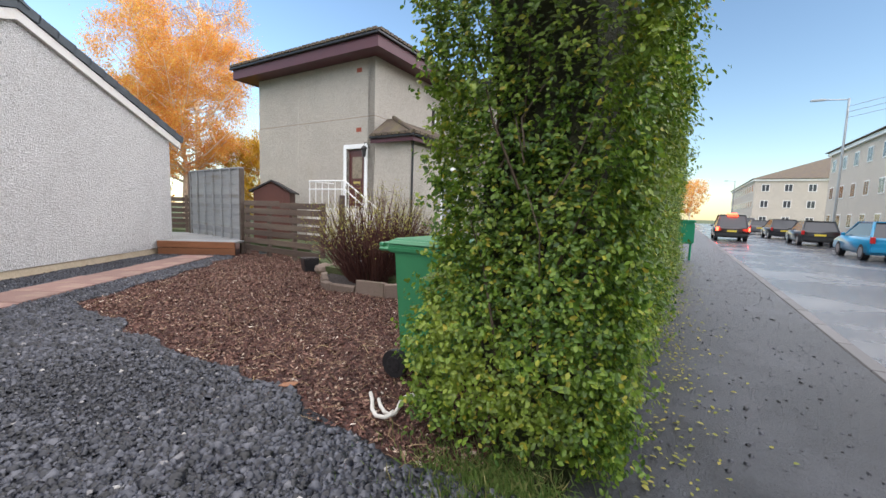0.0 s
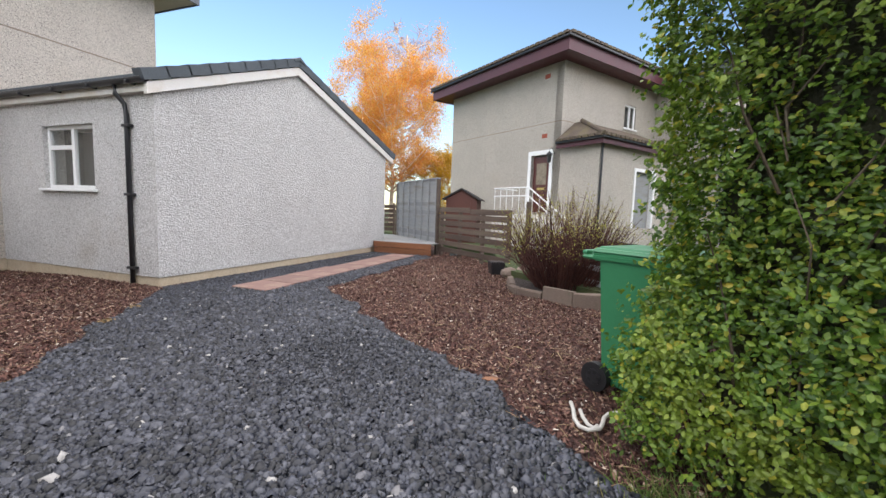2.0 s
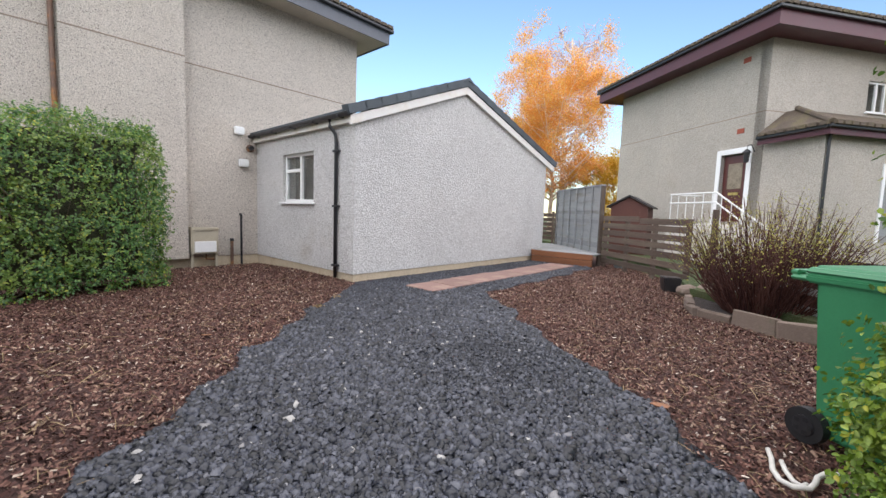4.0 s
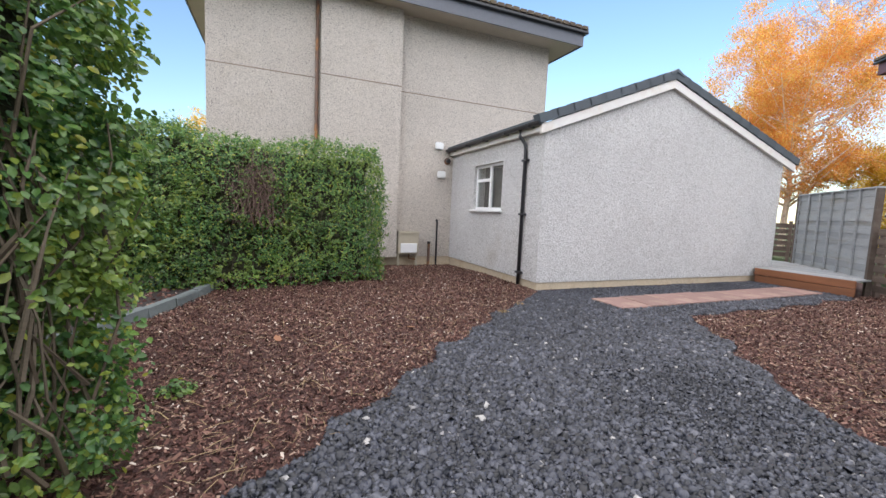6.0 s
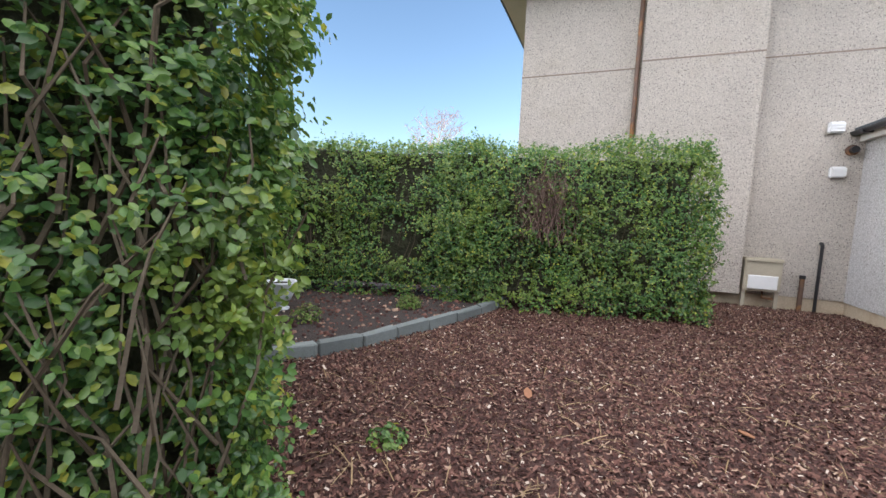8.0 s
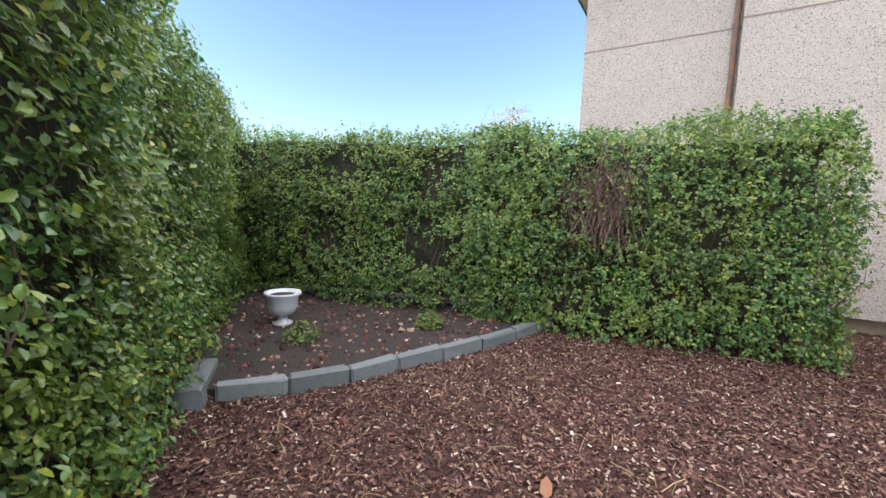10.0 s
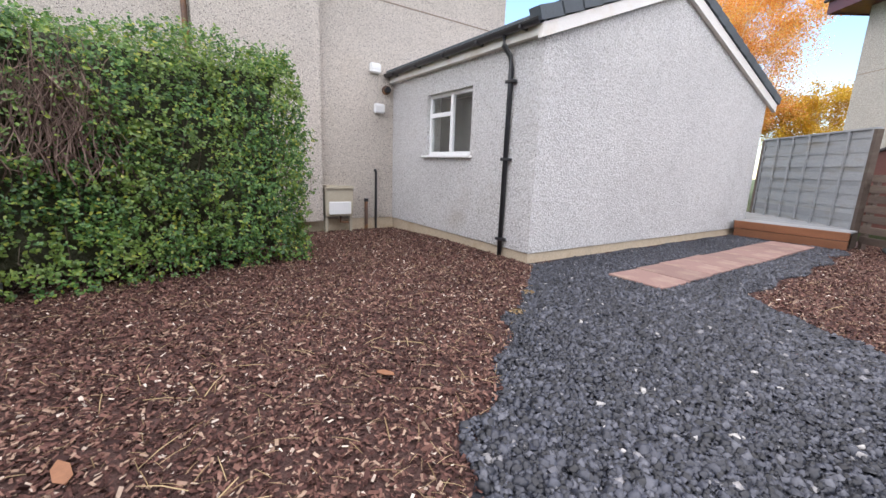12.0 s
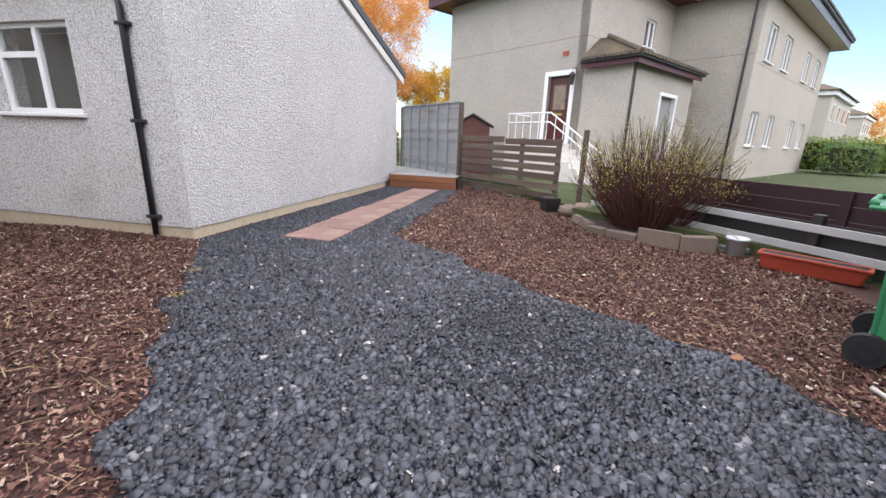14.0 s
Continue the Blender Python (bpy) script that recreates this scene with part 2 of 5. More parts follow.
M_chip = islands("bark_chip", [(0, (0.040, 0.018, 0.016)), (0.35, (0.10, 0.046, 0.038)), (0.68, (0.185, 0.092, 0.072)), (0.86, (0.29, 0.165, 0.125)), (0.965, (0.46, 0.33, 0.24)), (1, (0.74, 0.65, 0.56))], 0.8, 0.25)
M_stone = islands("slate_chipping", [(0, (0.006, 0.007, 0.010)), (0.45, (0.024, 0.027, 0.038)), (0.85, (0.075, 0.081, 0.106)), (0.985, (0.13, 0.135, 0.16)), (0.998, (0.30, 0.29, 0.29)), (1, (0.6, 0.58, 0.55))], 0.38, 0.5)
M_straw = islands("pale_straw", [(0, (0.24, 0.16, 0.08)), (1, (0.48, 0.36, 0.20))], 0.8, 0.3)
M_blade = islands("grass_blade", [(0, (0.12, 0.22, 0.05)), (0.7, (0.22, 0.32, 0.08)), (1, (0.42, 0.38, 0.16))], 0.6, 0.3, trans=0.3)

# ---------- small builders ----------
def bx(bm, x0, y0, z0, x1, y1, z1, m=None):
    r = bmesh.ops.create_cube(bm, size=1)["verts"]
    t = Matrix.Translation(((x0 + x1) / 2, (y0 + y1) / 2, (z0 + z1) / 2)) @ Matrix.Diagonal((abs(x1 - x0), abs(y1 - y0), abs(z1 - z0), 1))
    bmesh.ops.transform(bm, matrix=(m @ t) if m else t, verts=r)
    return r

def boxes(*bs, bevel=0.0, segs=1):
    bm = bmesh.new()
    for b in bs:
        bx(bm, *b)
    if bevel:
        bmesh.ops.bevel(bm, geom=bm.edges[:], offset=bevel, segments=segs, affect="EDGES")
    return bm

def tube(points, r, sides=8, bm=None, r2=None):
    """A round bar along points, tapering from r to r2."""
    bm = bm or bmesh.new()
    pts = [Vector(p) for p in points]
    rings = []
    for i, p in enumerate(pts):
        d = (pts[min(i + 1, len(pts) - 1)] - pts[max(i - 1, 0)]).normalized()
        a = d.orthogonal().normalized() if abs(d.z) > 0.95 else d.cross(Vector((0, 0, 1))).normalized()
        b = d.cross(a)
        rr = r + ((r2 if r2 is not None else r) - r) * i / max(1, len(pts) - 1)
        rings.append([bm.verts.new(p + rr * (math.cos(k * math.tau / sides) * a + math.sin(k * math.tau / sides) * b)) for k in range(sides)])
    for q, w in zip(rings, rings[1:]):
        for k in range(sides):
            bm.faces.new((q[k], q[(k + 1) % sides], w[(k + 1) % sides], w[k]))
    bm.faces.new(rings[0][::-1])
    bm.faces.new(rings[-1])
    return bm

def lathe(profile, sides=24):
    bm = bmesh.new()
    rings = [[bm.verts.new((r * math.cos(k * math.tau / sides), r * math.sin(k * math.tau / sides), z)) for k in range(sides)] for r, z in profile]
    for q, w in zip(rings, rings[1:]):
        for k in range(sides):
            bm.faces.new((q[k], q[(k + 1) % sides], w[(k + 1) % sides], w[k]))
    bm.faces.new(rings[0][::-1])
    bm.faces.new(rings[-1])
    return bm

def prism(poly, z0, z1, bm=None, m=None):
    """A plan outline raised from z0 to z1 (or any outline, turned by m)."""
    bm = bm or bmesh.new()
    lo = [bm.verts.new((x, y, z0)) for x, y in poly]
    hi = [bm.verts.new((x, y, z1)) for x, y in poly]
    bm.faces.new(lo[::-1])
    bm.faces.new(hi)
    n = len(poly)
    for i in range(n):
        bm.faces.new((lo[i], lo[(i + 1) % n], hi[(i + 1) % n], hi[i]))
    if m:
        bmesh.ops.transform(bm, matrix=m, verts=lo + hi)
    return bm

def meshof(bm, name, material, smooth=False):
    bmesh.ops.recalc_face_normals(bm, faces=bm.faces[:])
    me = bpy.data.meshes.new(name)
    bm.to_mesh(me)
    bm.free()
    me.materials.append(material)
    if smooth:
        me.polygons.foreach_set("use_smooth", [True] * len(me.polygons))
    return me

def part(name, bm, material, parent, label="", smooth=False):
    ob = new(name, meshof(bm, name, material, smooth))
    ob.parent = parent
    return tagged(ob, label)

def part_stuff(name, bm, material, parent):
    ob = part(name, bm, material, parent)
    return tagged(ob, kind="stuff")

def thing(name, label, category, m=None, group="", kind=""):
    ob = new(name)
    ob.matrix_world = m or Matrix()
    ob.empty_display_size = 0.1
    return tagged(ob, label, category, group, kind)

def solid(name, bm, material, label, category, m=None, group="", kind="", smooth=False):
    ob = new(name, meshof(bm, name, material, smooth))
    ob.matrix_world = m or Matrix()
    return tagged(ob, label, category, group, kind)

def wall_with(length, height, thick, holes, z0=0.0):
    """A wall along x from 0, outer face at y=0, with rectangular holes (x0, z0, x1, z1)."""
    bm = bmesh.new()
    xs = sorted({0.0, length, *[h[0] for h in holes], *[h[2] for h in holes]})
    zs = sorted({z0, height, *[h[1] for h in holes], *[h[3] for h in holes]})
    for a, b in zip(xs, xs[1:]):
        for c, d in zip(zs, zs[1:]):
            if not any(h[0] < (a + b) / 2 < h[2] and h[1] < (c + d) / 2 < h[3] for h in holes):
                bx(bm, a, 0, c, b, thick, d)
    bmesh.ops.remove_doubles(bm, verts=bm.verts[:], dist=1e-4)
    return bm

def window(parent, x0, z0, x1, z1, cross=True, y=0.05, label="white plastic window frame"):
    """A framed window in a wall along x: outer frame, lights, glass, sill, and a dim room behind."""
    w = 0.055
    fr = part("window_frame", boxes((x0, y, z0, x1, y + .06, z0 + w), (x0, y, z1 - w, x1, y + .06, z1), (x0, y, z0 + w, x0 + w, y + .06, z1 - w), (x1 - w, y, z0 + w, x1, y + .06, z1 - w)), M_white, parent, label)
    xm = (x0 + x1) / 2 + 0.02
    part("mullion", boxes((xm - .035, y - .004, z0 + w, xm + .035, y + .055, z1 - w), bevel=.004), M_white, fr)
    if cross:
        zt = z0 + (z1 - z0) * 0.66
        part("transom", boxes((x0 + w, y - .003, zt - .035, xm - .036, y + .05, zt + .035), bevel=.004), M_white, fr)
    g = part("pane", boxes((x0 + w, y + .03, z0 + w, x1 - w, y + .036, z1 - w)), M_glass, fr)
    g.visible_shadow = False
    part("window_sill", boxes((x0 - .06, -.07, z0 - .05, x1 + .06, y + .02, z0 - .004), bevel=.008), M_white, parent)
    part("room", boxes((x0, y + .5, z0, x1, y + .52, z1), (x0 - .02, y + .1, z0, x0, y + .5, z1), (x1, y + .1, z0, x1 + .02, y + .5, z1), (x0, y + .1, z0 - .03, x1, y + .5, z0 - .01), (x0, y + .1, z1 + .01, x1, y + .5, z1 + .03)), M_room, parent)
    return fr

ROAD = pose(0, 0, 0, 0, 0, -36)        # x along the street, y away from it

# ---------- ground ----------
def flat_grid(poly, z, name, material, label, category, kind="structure"):
    return solid(name, prism(poly, z - 0.06, z), material, label, category, kind=kind)

solid("ground", boxes((-900, -900, -0.30, 900, 900, -0.10)), M_grass, "rough green ground reaching to the horizon", "ground", kind="structure")
bark_plan = [(-10.5, -0.4), (-5.0, -4.5), (-2.05, -6.55), (0.5, -7.7), (9.6, -0.6), (8.0, 3.9), (-1.0, 3.98), (-10.5, 3.6)]

def dip(y):
    """How far the bark falls away towards the house wall."""
    return -0.08 * np.clip((y - 1.9) / 1.9, 0, 1)
gbm = prism(bark_plan, -0.5, -0.012)
for y_ in (1.9, 2.6, 3.3, 3.8):
    bmesh.ops.bisect_plane(gbm, geom=gbm.verts[:] + gbm.edges[:] + gbm.faces[:], plane_co=(0, y_, 0), plane_no=(0, 1, 0))
for v in gbm.verts:
    v.co.z += float(dip(v.co.y))
solid("garden_ground", gbm, M_barkbed, "brown bark mulch over the garden ground", "garden ground", kind="structure")
GRAVEL = [(-2.62, -7.0), (-2.14, -6.15), (-1.60, -5.60), (-1.10, -5.04), (-0.55, -4.21), (0.17, -3.31), (0.78, -2.5), (1.25, -2.06), (3.2, -2.05), (6.05, -1.95), (6.1, -0.02), (0.0, -0.02), (-0.07, -0.19), (-0.76, -0.76), (-1.50, -1.30), (-2.35, -2.05), (-3.0, -2.65), (-3.8, -3.42), (-4.4, -3.95), (-5.0, -4.45), (-5.75, -4.73)]
solid("driveway", prism(GRAVEL, -0.2, 0.0), M_gravelbed, "dark grey slate gravel driveway", "driveway", kind="structure")
solid("pavement", boxes((-60, -8.80, -0.25, 160, -6.92, -0.008)), M_pave, "damp dark tarmac pavement", "pavement", m=ROAD, kind="structure")
solid("road", boxes((-60, -15.2, -0.3, 160, -8.95, -0.095)), M_road, "wet grey asphalt road", "road", m=ROAD, kind="structure")
solid("far_pavement", boxes((-60, -17.0, -0.25, 160, -15.35, -0.01)), M_pave, "grey tarmac pavement across the road", "pavement", m=ROAD, kind="structure")

# ---------- the white extension ----------
SIDE = Matrix(((0, 0, 1, 0), (1, 0, 0, 0), (0, 1, 0, 0), (0, 0, 0, 1)))   # outline in (y, z), depth along x
ext = thing("house_extension", "low white-harled extension with a grey tiled roof beside the house", "extension", pose(0, 3.98, 0, 0, 0, -90))
part("wall", wall_with(3.68, 2.86, 0.3, [(1.32, 1.42, 2.61, 2.43)], 0.13), M_ext, ext)
part("gable_wall", prism([(0, 0.13), (6.95, 0.13), (6.95, 2.93), (2.97, 4.14), (0, 2.93)], 3.68, 3.98, m=SIDE), M_ext, ext, "white roughcast gable wall")
part("back_wall", boxes((0, 6.65, 0.0, 3.68, 6.95, 2.93)), M_ext, ext)
part("plinth", boxes((0, 0.018, -0.4, 3.962, 0.30, 0.13), (3.68, 0.30, -0.1, 3.962, 6.93, 0.13)), M_plinth, ext, "cement plinth stained with damp")
window(ext, 1.32, 1.42, 2.61, 2.43, y=0.07)
def slope(y0, z0, y1, z1, x0, x1, th):
    return prism([(y0, z0), (y1, z1), (y1, z1 + th), (y0, z0 + th)], x0, x1, m=SIDE)
part("roof", slope(-0.16, 2.93, 2.97, 4.18, 0.0, 4.02, 0.09), M_slate, ext, "grey roof tiles")
part("roof", slope(2.97, 4.18, 7.36, 2.86, 0.0, 4.02, 0.09), M_slate, ext)
part("bargeboard", slope(-0.13, 2.745, 2.97, 3.975, 3.985, 4.05, 0.16), M_whitewood, ext, "white painted bargeboard")
part("bargeboard", slope(2.97, 3.975, 7.32, 2.67, 3.985, 4.05, 0.16), M_whitewood, ext)
part("fascia_board", boxes((0.02, -0.09, 2.80, 4.0, -0.005, 2.96)), M_whitewood, ext, "white fascia board under the gutter")
for (ya, za, yb, zb), n in (((-0.18, 2.93, 2.97, 4.18), 9), ((2.97, 4.18, 7.38, 2.855), 13)):
    a, b = Vector((ya, za)), Vector((yb, zb))
    d = (b - a) / n
    nrm = Vector((-d.y, d.x)).normalized()
    up = 1 if d.y > 0 else -1
    for i in range(n):
        p, q = a + d * i, a + d * (i + 1.06)
        tip = 0.018
        lo, hi = (tip, 0) if up > 0 else (0, tip)
        verge = [p - nrm * 0.035 + nrm * lo, q - nrm * 0.035 + nrm * hi, q + nrm * (0.12 + hi), p + nrm * (0.12 + lo)]
        part("verge_tile", prism([tuple(v) for v in verge], 3.90, 4.075, m=SIDE), M_slate, ext)
part("ridge_tile", prism([(2.80, 4.20), (2.97, 4.27), (3.16, 4.20), (3.16, 4.24), (2.97, 4.335), (2.80, 4.24)], 0.0, 4.09, m=SIDE), M_slate, ext)
gut = bmesh.new()
prof = [(-0.07 + 0.065 * math.cos(a), 2.955 + 0.062 * math.sin(a)) for a in [math.pi + math.pi * k / 8 for k in range(9)]]
prof = [(y - 0.085, z) for y, z in prof] + [(y * 0.86 + -0.155 * 0.14 - 0.073, z + 0.006) for y, z in prof[::-1]]
prism(prof, -0.02, 4.04, gut, SIDE)
gutter = part("gutter", gut, M_black, ext, "black plastic gutter")
for k in range(5):
    x = 0.35 + k * 0.85
    part("gutter_bracket", boxes((x - .02, -0.235, 2.885, x + .02, -0.06, 2.93), bevel=.01), M_black, gutter)
pipe = part("downpipe", tube([(3.42, -.155, 2.90), (3.42, -.155, 2.78), (3.45, -.06, 2.66), (3.47, -.045, 2.5), (3.47, -.045, 0.02)], 0.034, 10), M_black, ext, "black plastic downpipe", True)
for z in (2.35, 1.35, 0.25):
    part("pipe_clip", boxes((3.40, -.085, z - .02, 3.56, -.003, z + .02), bevel=.006), M_black, pipe)

# ---------- the house it belongs to ----------
def hip_roof(x0, y0, x1, y1, z, rise, over):
    bm = bmesh.new()
    a = [(x0 - over, y0 - over), (x1 + over, y0 - over), (x1 + over, y1 + over), (x0 - over, y1 + over)]
    h = min(x1 - x0, y1 - y0) / 2 + over
    if x1 - x0 >= y1 - y0:
        r = [(x0 - over + h, (y0 + y1) / 2), (x1 + over - h, (y0 + y1) / 2)]
        faces = [(0, 1, 5, 4), (1, 2, 5), (2, 3, 4, 5), (3, 0, 4)]
    else:
        r = [((x0 + x1) / 2, y0 - over + h), ((x0 + x1) / 2, y1 + over - h)]
        faces = [(0, 1, 4), (1, 2, 5, 4), (2, 3, 5), (3, 0, 4, 5)]
    v = [bm.verts.new((*p, z)) for p in a] + [bm.verts.new((*p, z + rise)) for p in r]
    w = [bm.verts.new((*p, z - 0.06)) for p in a]
    for f in faces:
        bm.faces.new([v[i] for i in f])
    for i in range(4):
        bm.faces.new((v[i], w[i], w[(i + 1) % 4], v[(i + 1) % 4]))
    bm.faces.new(w)
    return bm

def eave_tiles(x0, y0, x1, y1, z, step=0.22):
    """A row of rounded tile ends standing out under the eave."""
    bm = bmesh.new()
    for ax, ay, bx_, by in ((x0, y0, x1, y0), (x1, y0, x1, y1), (x1, y1, x0, y1), (x0, y1, x0, y0)):
        n = max(1, int(math.hypot(bx_ - ax, by - ay) / step))
        for k in range(n):
            f = (k + 0.5) / n
            c = (ax + (bx_ - ax) * f, ay + (by - ay) * f)
            bx(bm, c[0] - .085, c[1] - .085, z - .045, c[0] + .085, c[1] + .085, z + .03 + 0.015 * random.random())
    return bm

def eaves(parent, x0, y0, x1, y1, z, over, fascia, rise, h=0.3, under=None):
    X0, Y0, X1, Y1 = x0 - over, y0 - over, x1 + over, y1 + over
    part("soffit", boxes((X0, Y0, z, X1, y0 - .002, z + .04), (X0, y1 + .002, z, X1, Y1, z + .04), (X0, y0, z, x0 - .002, y1, z + .04), (x1 + .002, y0, z, X1, y1, z + .04)), under or M_soffit, parent)
    part("fascia", boxes((X0 - .03, Y0 - .03, z - .03, X1 + .03, Y0, z + h), (X0 - .03, Y1, z - .03, X1 + .03, Y1 + .03, z + h), (X0 - .03, Y0, z - .03, X0, Y1, z + h), (X1, Y0, z - .03, X1 + .03, Y1, z + h)), fascia, parent)
    part("gutter", boxes((X0 - .13, Y0 - .13, z + h - .02, X1 + .13, Y0 - .032, z + h + .07), (X0 - .13, Y0 - .032, z + h - .02, X0 - .032, Y1 + .13, z + h + .07), (X1 + .032, Y0 - .032, z + h - .02, X1 + .13, Y1 + .13, z + h + .07), bevel=.02), M_black, parent)
    roof = part("roof", hip_roof(x0, y0, x1, y1, z + h + .12, rise, over + .1), M_browntile, parent, "mossy brown tiled hip roof")
    part_stuff("tiling", eave_tiles(X0 - .08, Y0 - .08, X1 + .08, Y1 + .08, z + h + .12), M_browntile, roof)

house = thing("house", "two-storey speckled pebbledash house with a grey fascia", "house", pose(0, 3.98, 0))
part("wall", boxes((-5.70, 0, 0.14, 2.84, 8.5, 6.08)), M_house, house)
part("plinth", boxes((-5.68, 0.02, -0.5, 2.82, 8.4, 0.14)), M_plinth, house)
part("wall_pier", boxes((-3.42, -0.24, 0.14, -1.545, 0.0, 6.07)), M_house, house, "pebbledash pier standing proud of the wall")
part("joint", boxes((-5.703, -.004, 4.245, -3.422, .03, 4.27), (-1.543, -.004, 4.245, 2.843, .03, 4.27), (-5.704, .0, 4.245, -5.67, 8.4, 4.27)), M_seam, house)
part("joint", boxes((-3.422, -.245, 4.29, -1.543, -.2, 4.315)), M_seam, house)
part("downpipe", tube([(-3.49, -.06, 6.05), (-3.49, -.06, -0.1)], 0.04, 10), M_rust, house, "brown painted downpipe", True)
eaves(house, -5.70, 0, 2.84, 8.5, 6.08, 0.62, M_greyfascia, 1.6)

# fittings on the house wall
gas = thing("gas_meter_box", "beige plastic meter box on the house wall", "meter box", pose(-1.23, 3.98, 0))
part("case", boxes((-.27, -.26, .22, .27, -.002, .78), bevel=.02, segs=2), M_metercase, gas)
part("cover", boxes((-.215, -.285, .26, .215, -.262, .50), bevel=.01), M_white, gas, "white hinged cover")
part("hood", boxes((-.285, -.29, .72, .285, -.002, .80), bevel=.025, segs=2), M_metercase, gas)
for x in (-.24, .24):
    part("leg", boxes((x - .025, -.2, -.25, x + .025, -.14, .22)), M_metercase, gas)
part("pipe", tube([(0.05, -.14, .22), (0.05, -.14, .1), (0.22, -.14, .08), (.22, -.03, .08)], .02, 8), M_rust, gas)
waste = thing("rusty_stub_pipe", "short rusty pipe rising against the house wall", "pipe", pose(-0.62, 3.90, 0))
part("pipe", tube([(0, 0, -.3), (0, 0, .5)], .035, 10), M_rust, waste)
part("cap", tube([(0, 0, .48), (0, 0, .54)], .045, 10), M_black, waste)
thin = thing("waste_pipe", "thin dark pipe standing against the house wall", "pipe", pose(-0.40, 3.92, 0))
part("pipe", tube([(0, 0, -.3), (0, 0, 1.08)], .025, 8), M_black, thin)
part("bend", tube([(0, 0, 1.07), (0, .03, 1.1), (0, .08, 1.1)], .028, 8), M_black, thin)
for x, z in ((-0.42, 3.03), (-0.33, 2.30)):
    v = thing("wall_vent", "white plastic vent cover on the pebbledash wall", "vent", pose(x, 3.98, z), group="wall vents")
    part("cowl", boxes((-.11, -.09, -.09, .11, -.002, .09), bevel=.02, segs=2), M_white, v)
    for k in range(3):
        part("slat", boxes((-.09, -.105, -.07 + .05 * k, .09, -.092, -.045 + .05 * k)), M_white, v)
flue = thing("boiler_flue", "round dark flue in the house wall", "flue", pose(-0.17, 3.98, 2.66))
part("collar", tube([(0, 0, 0), (0, -.05, 0)], .085, 16), M_rust, flue)
part("pipe", tube([(0, -.04, 0), (0, -.13, 0)], .055, 16), M_black, flue)

# ---------- the neighbouring house ----------
nb = thing("neighbour_house", "two-storey beige roughcast house with maroon eaves", "house", ROAD)
A = pose(10.85, 8.0, 0, 0, 0, -90)
NZ = 6.28
# door wall, facing the garden
bm = wall_with(6.2, NZ, 0.3, [(4.94, 1.32, 5.78, 3.32)])
bmesh.ops.transform(bm, matrix=A, verts=bm.verts[:])
part("wall", bm, M_neigh, nb)
bm = wall_with(5.65, NZ, 0.3, [(3.5, 4.62, 4.25, 5.5)])
bmesh.ops.transform(bm, matrix=pose(10.85, 1.8, 0), verts=[v for v in bm.verts])
bmesh.ops.transform(bm, matrix=Matrix.Translation((0, .001, 0)), verts=bm.verts[:])
part("wall", bm, M_neigh, nb)
for b_ in ((16.5, -1.0, 0, 16.8, 1.8, NZ), (11.15, 7.7, 0, 28.5, 8.0, NZ), (28.2, -0.7, 0, 28.5, 7.7, NZ)):
    part("wall", boxes(b_), M_neigh, nb)
wins = [(c - .55 - 16.8, z0, c + .55 - 16.8, z0 + 1.2) for c in (18.0, 20.4, 24.2, 26.6) for z0 in (1.4, 4.3)]
bm = wall_with(11.7, NZ, 0.3, wins)
bmesh.ops.transform(bm, matrix=pose(16.8, -1.0, 0), verts=bm.verts[:])
part("wall", bm, M_neigh, nb)
fr_front = thing("neighbour_front_windows", "white windows along the front of the beige house", "windows", ROAD @ pose(16.8, -1.0, 0))
for w in wins:
    window(fr_front, *w, cross=False)
fr_up = thing("neighbour_landing_window", "narrow white upstairs window in the beige wall", "window", ROAD @ pose(10.85, 1.801, 0))
window(fr_up, 3.5, 4.62, 4.25, 5.5, cross=False)
part("joint", boxes((10.845, 1.80, 4.36, 10.87, 7.98, 4.38), (10.87, 1.796, 4.36, 16.48, 1.83, 4.38), (16.496, -.98, 4.36, 16.53, 1.78, 4.38)), M_seam, nb)
part("joint", boxes((10.844, 5.6, 0.3, 10.87, 5.625, NZ)), M_neigh, nb)
part("joint", boxes((16.82, -1.004, 4.1, 28.48, -.97, 4.12)), M_seam, nb)
eaves(nb, 10.85, 1.8, 17.0, 8.0, NZ, 0.65, M_maroon, 1.5, 0.34, M_maroon)
wing = thing("neighbour_wing_roof", "dark eaves and tiled roof over the front wing", "roof", ROAD)
eaves(wing, 16.5, -1.0, 28.5, 7.9, NZ + .03, 0.62, M_greyfascia, 1.9, 0.3)
for n_, z in ((2.5, 5.93), (2.5, 3.95)):
    solid("vent_brick", boxes((10.835, n_ - .11, z - .07, 10.86, n_ + .11, z + .07), bevel=.004), M_redbrick, "red clay air brick in the roughcast wall", "air brick", m=ROAD, group="air bricks")
part("downpipe", tube([(16.44, -.75, NZ), (16.44, -.75, .2)], .04, 8), M_black, nb)
# the door, its frame and lamp
dr = thing("front_door", "dark red panelled front door in a white surround", "door", ROAD @ A)
part("door_leaf", boxes((4.98, .1, 1.34, 5.74, .15, 3.28)), M_reddoor, dr)
for x0, x1, z0, z1 in ((5.05, 5.67, 1.45, 2.0),):
    part("panel", boxes((x0, .085, z0, x1, .102, z1), bevel=.012), M_reddoor, dr)
part("pane", boxes((5.13, .088, 2.3, 5.59, .102, 3.05), bevel=.008), surface("obscured_glass", (0.22, 0.17, 0.12), 0.2, 25, 6, 0.5, 0.5), dr, "patterned glass panel")
part("letter_plate", boxes((5.2, .075, 2.12, 5.52, .1, 2.2), bevel=.006), M_brass, dr, "brass letter plate")
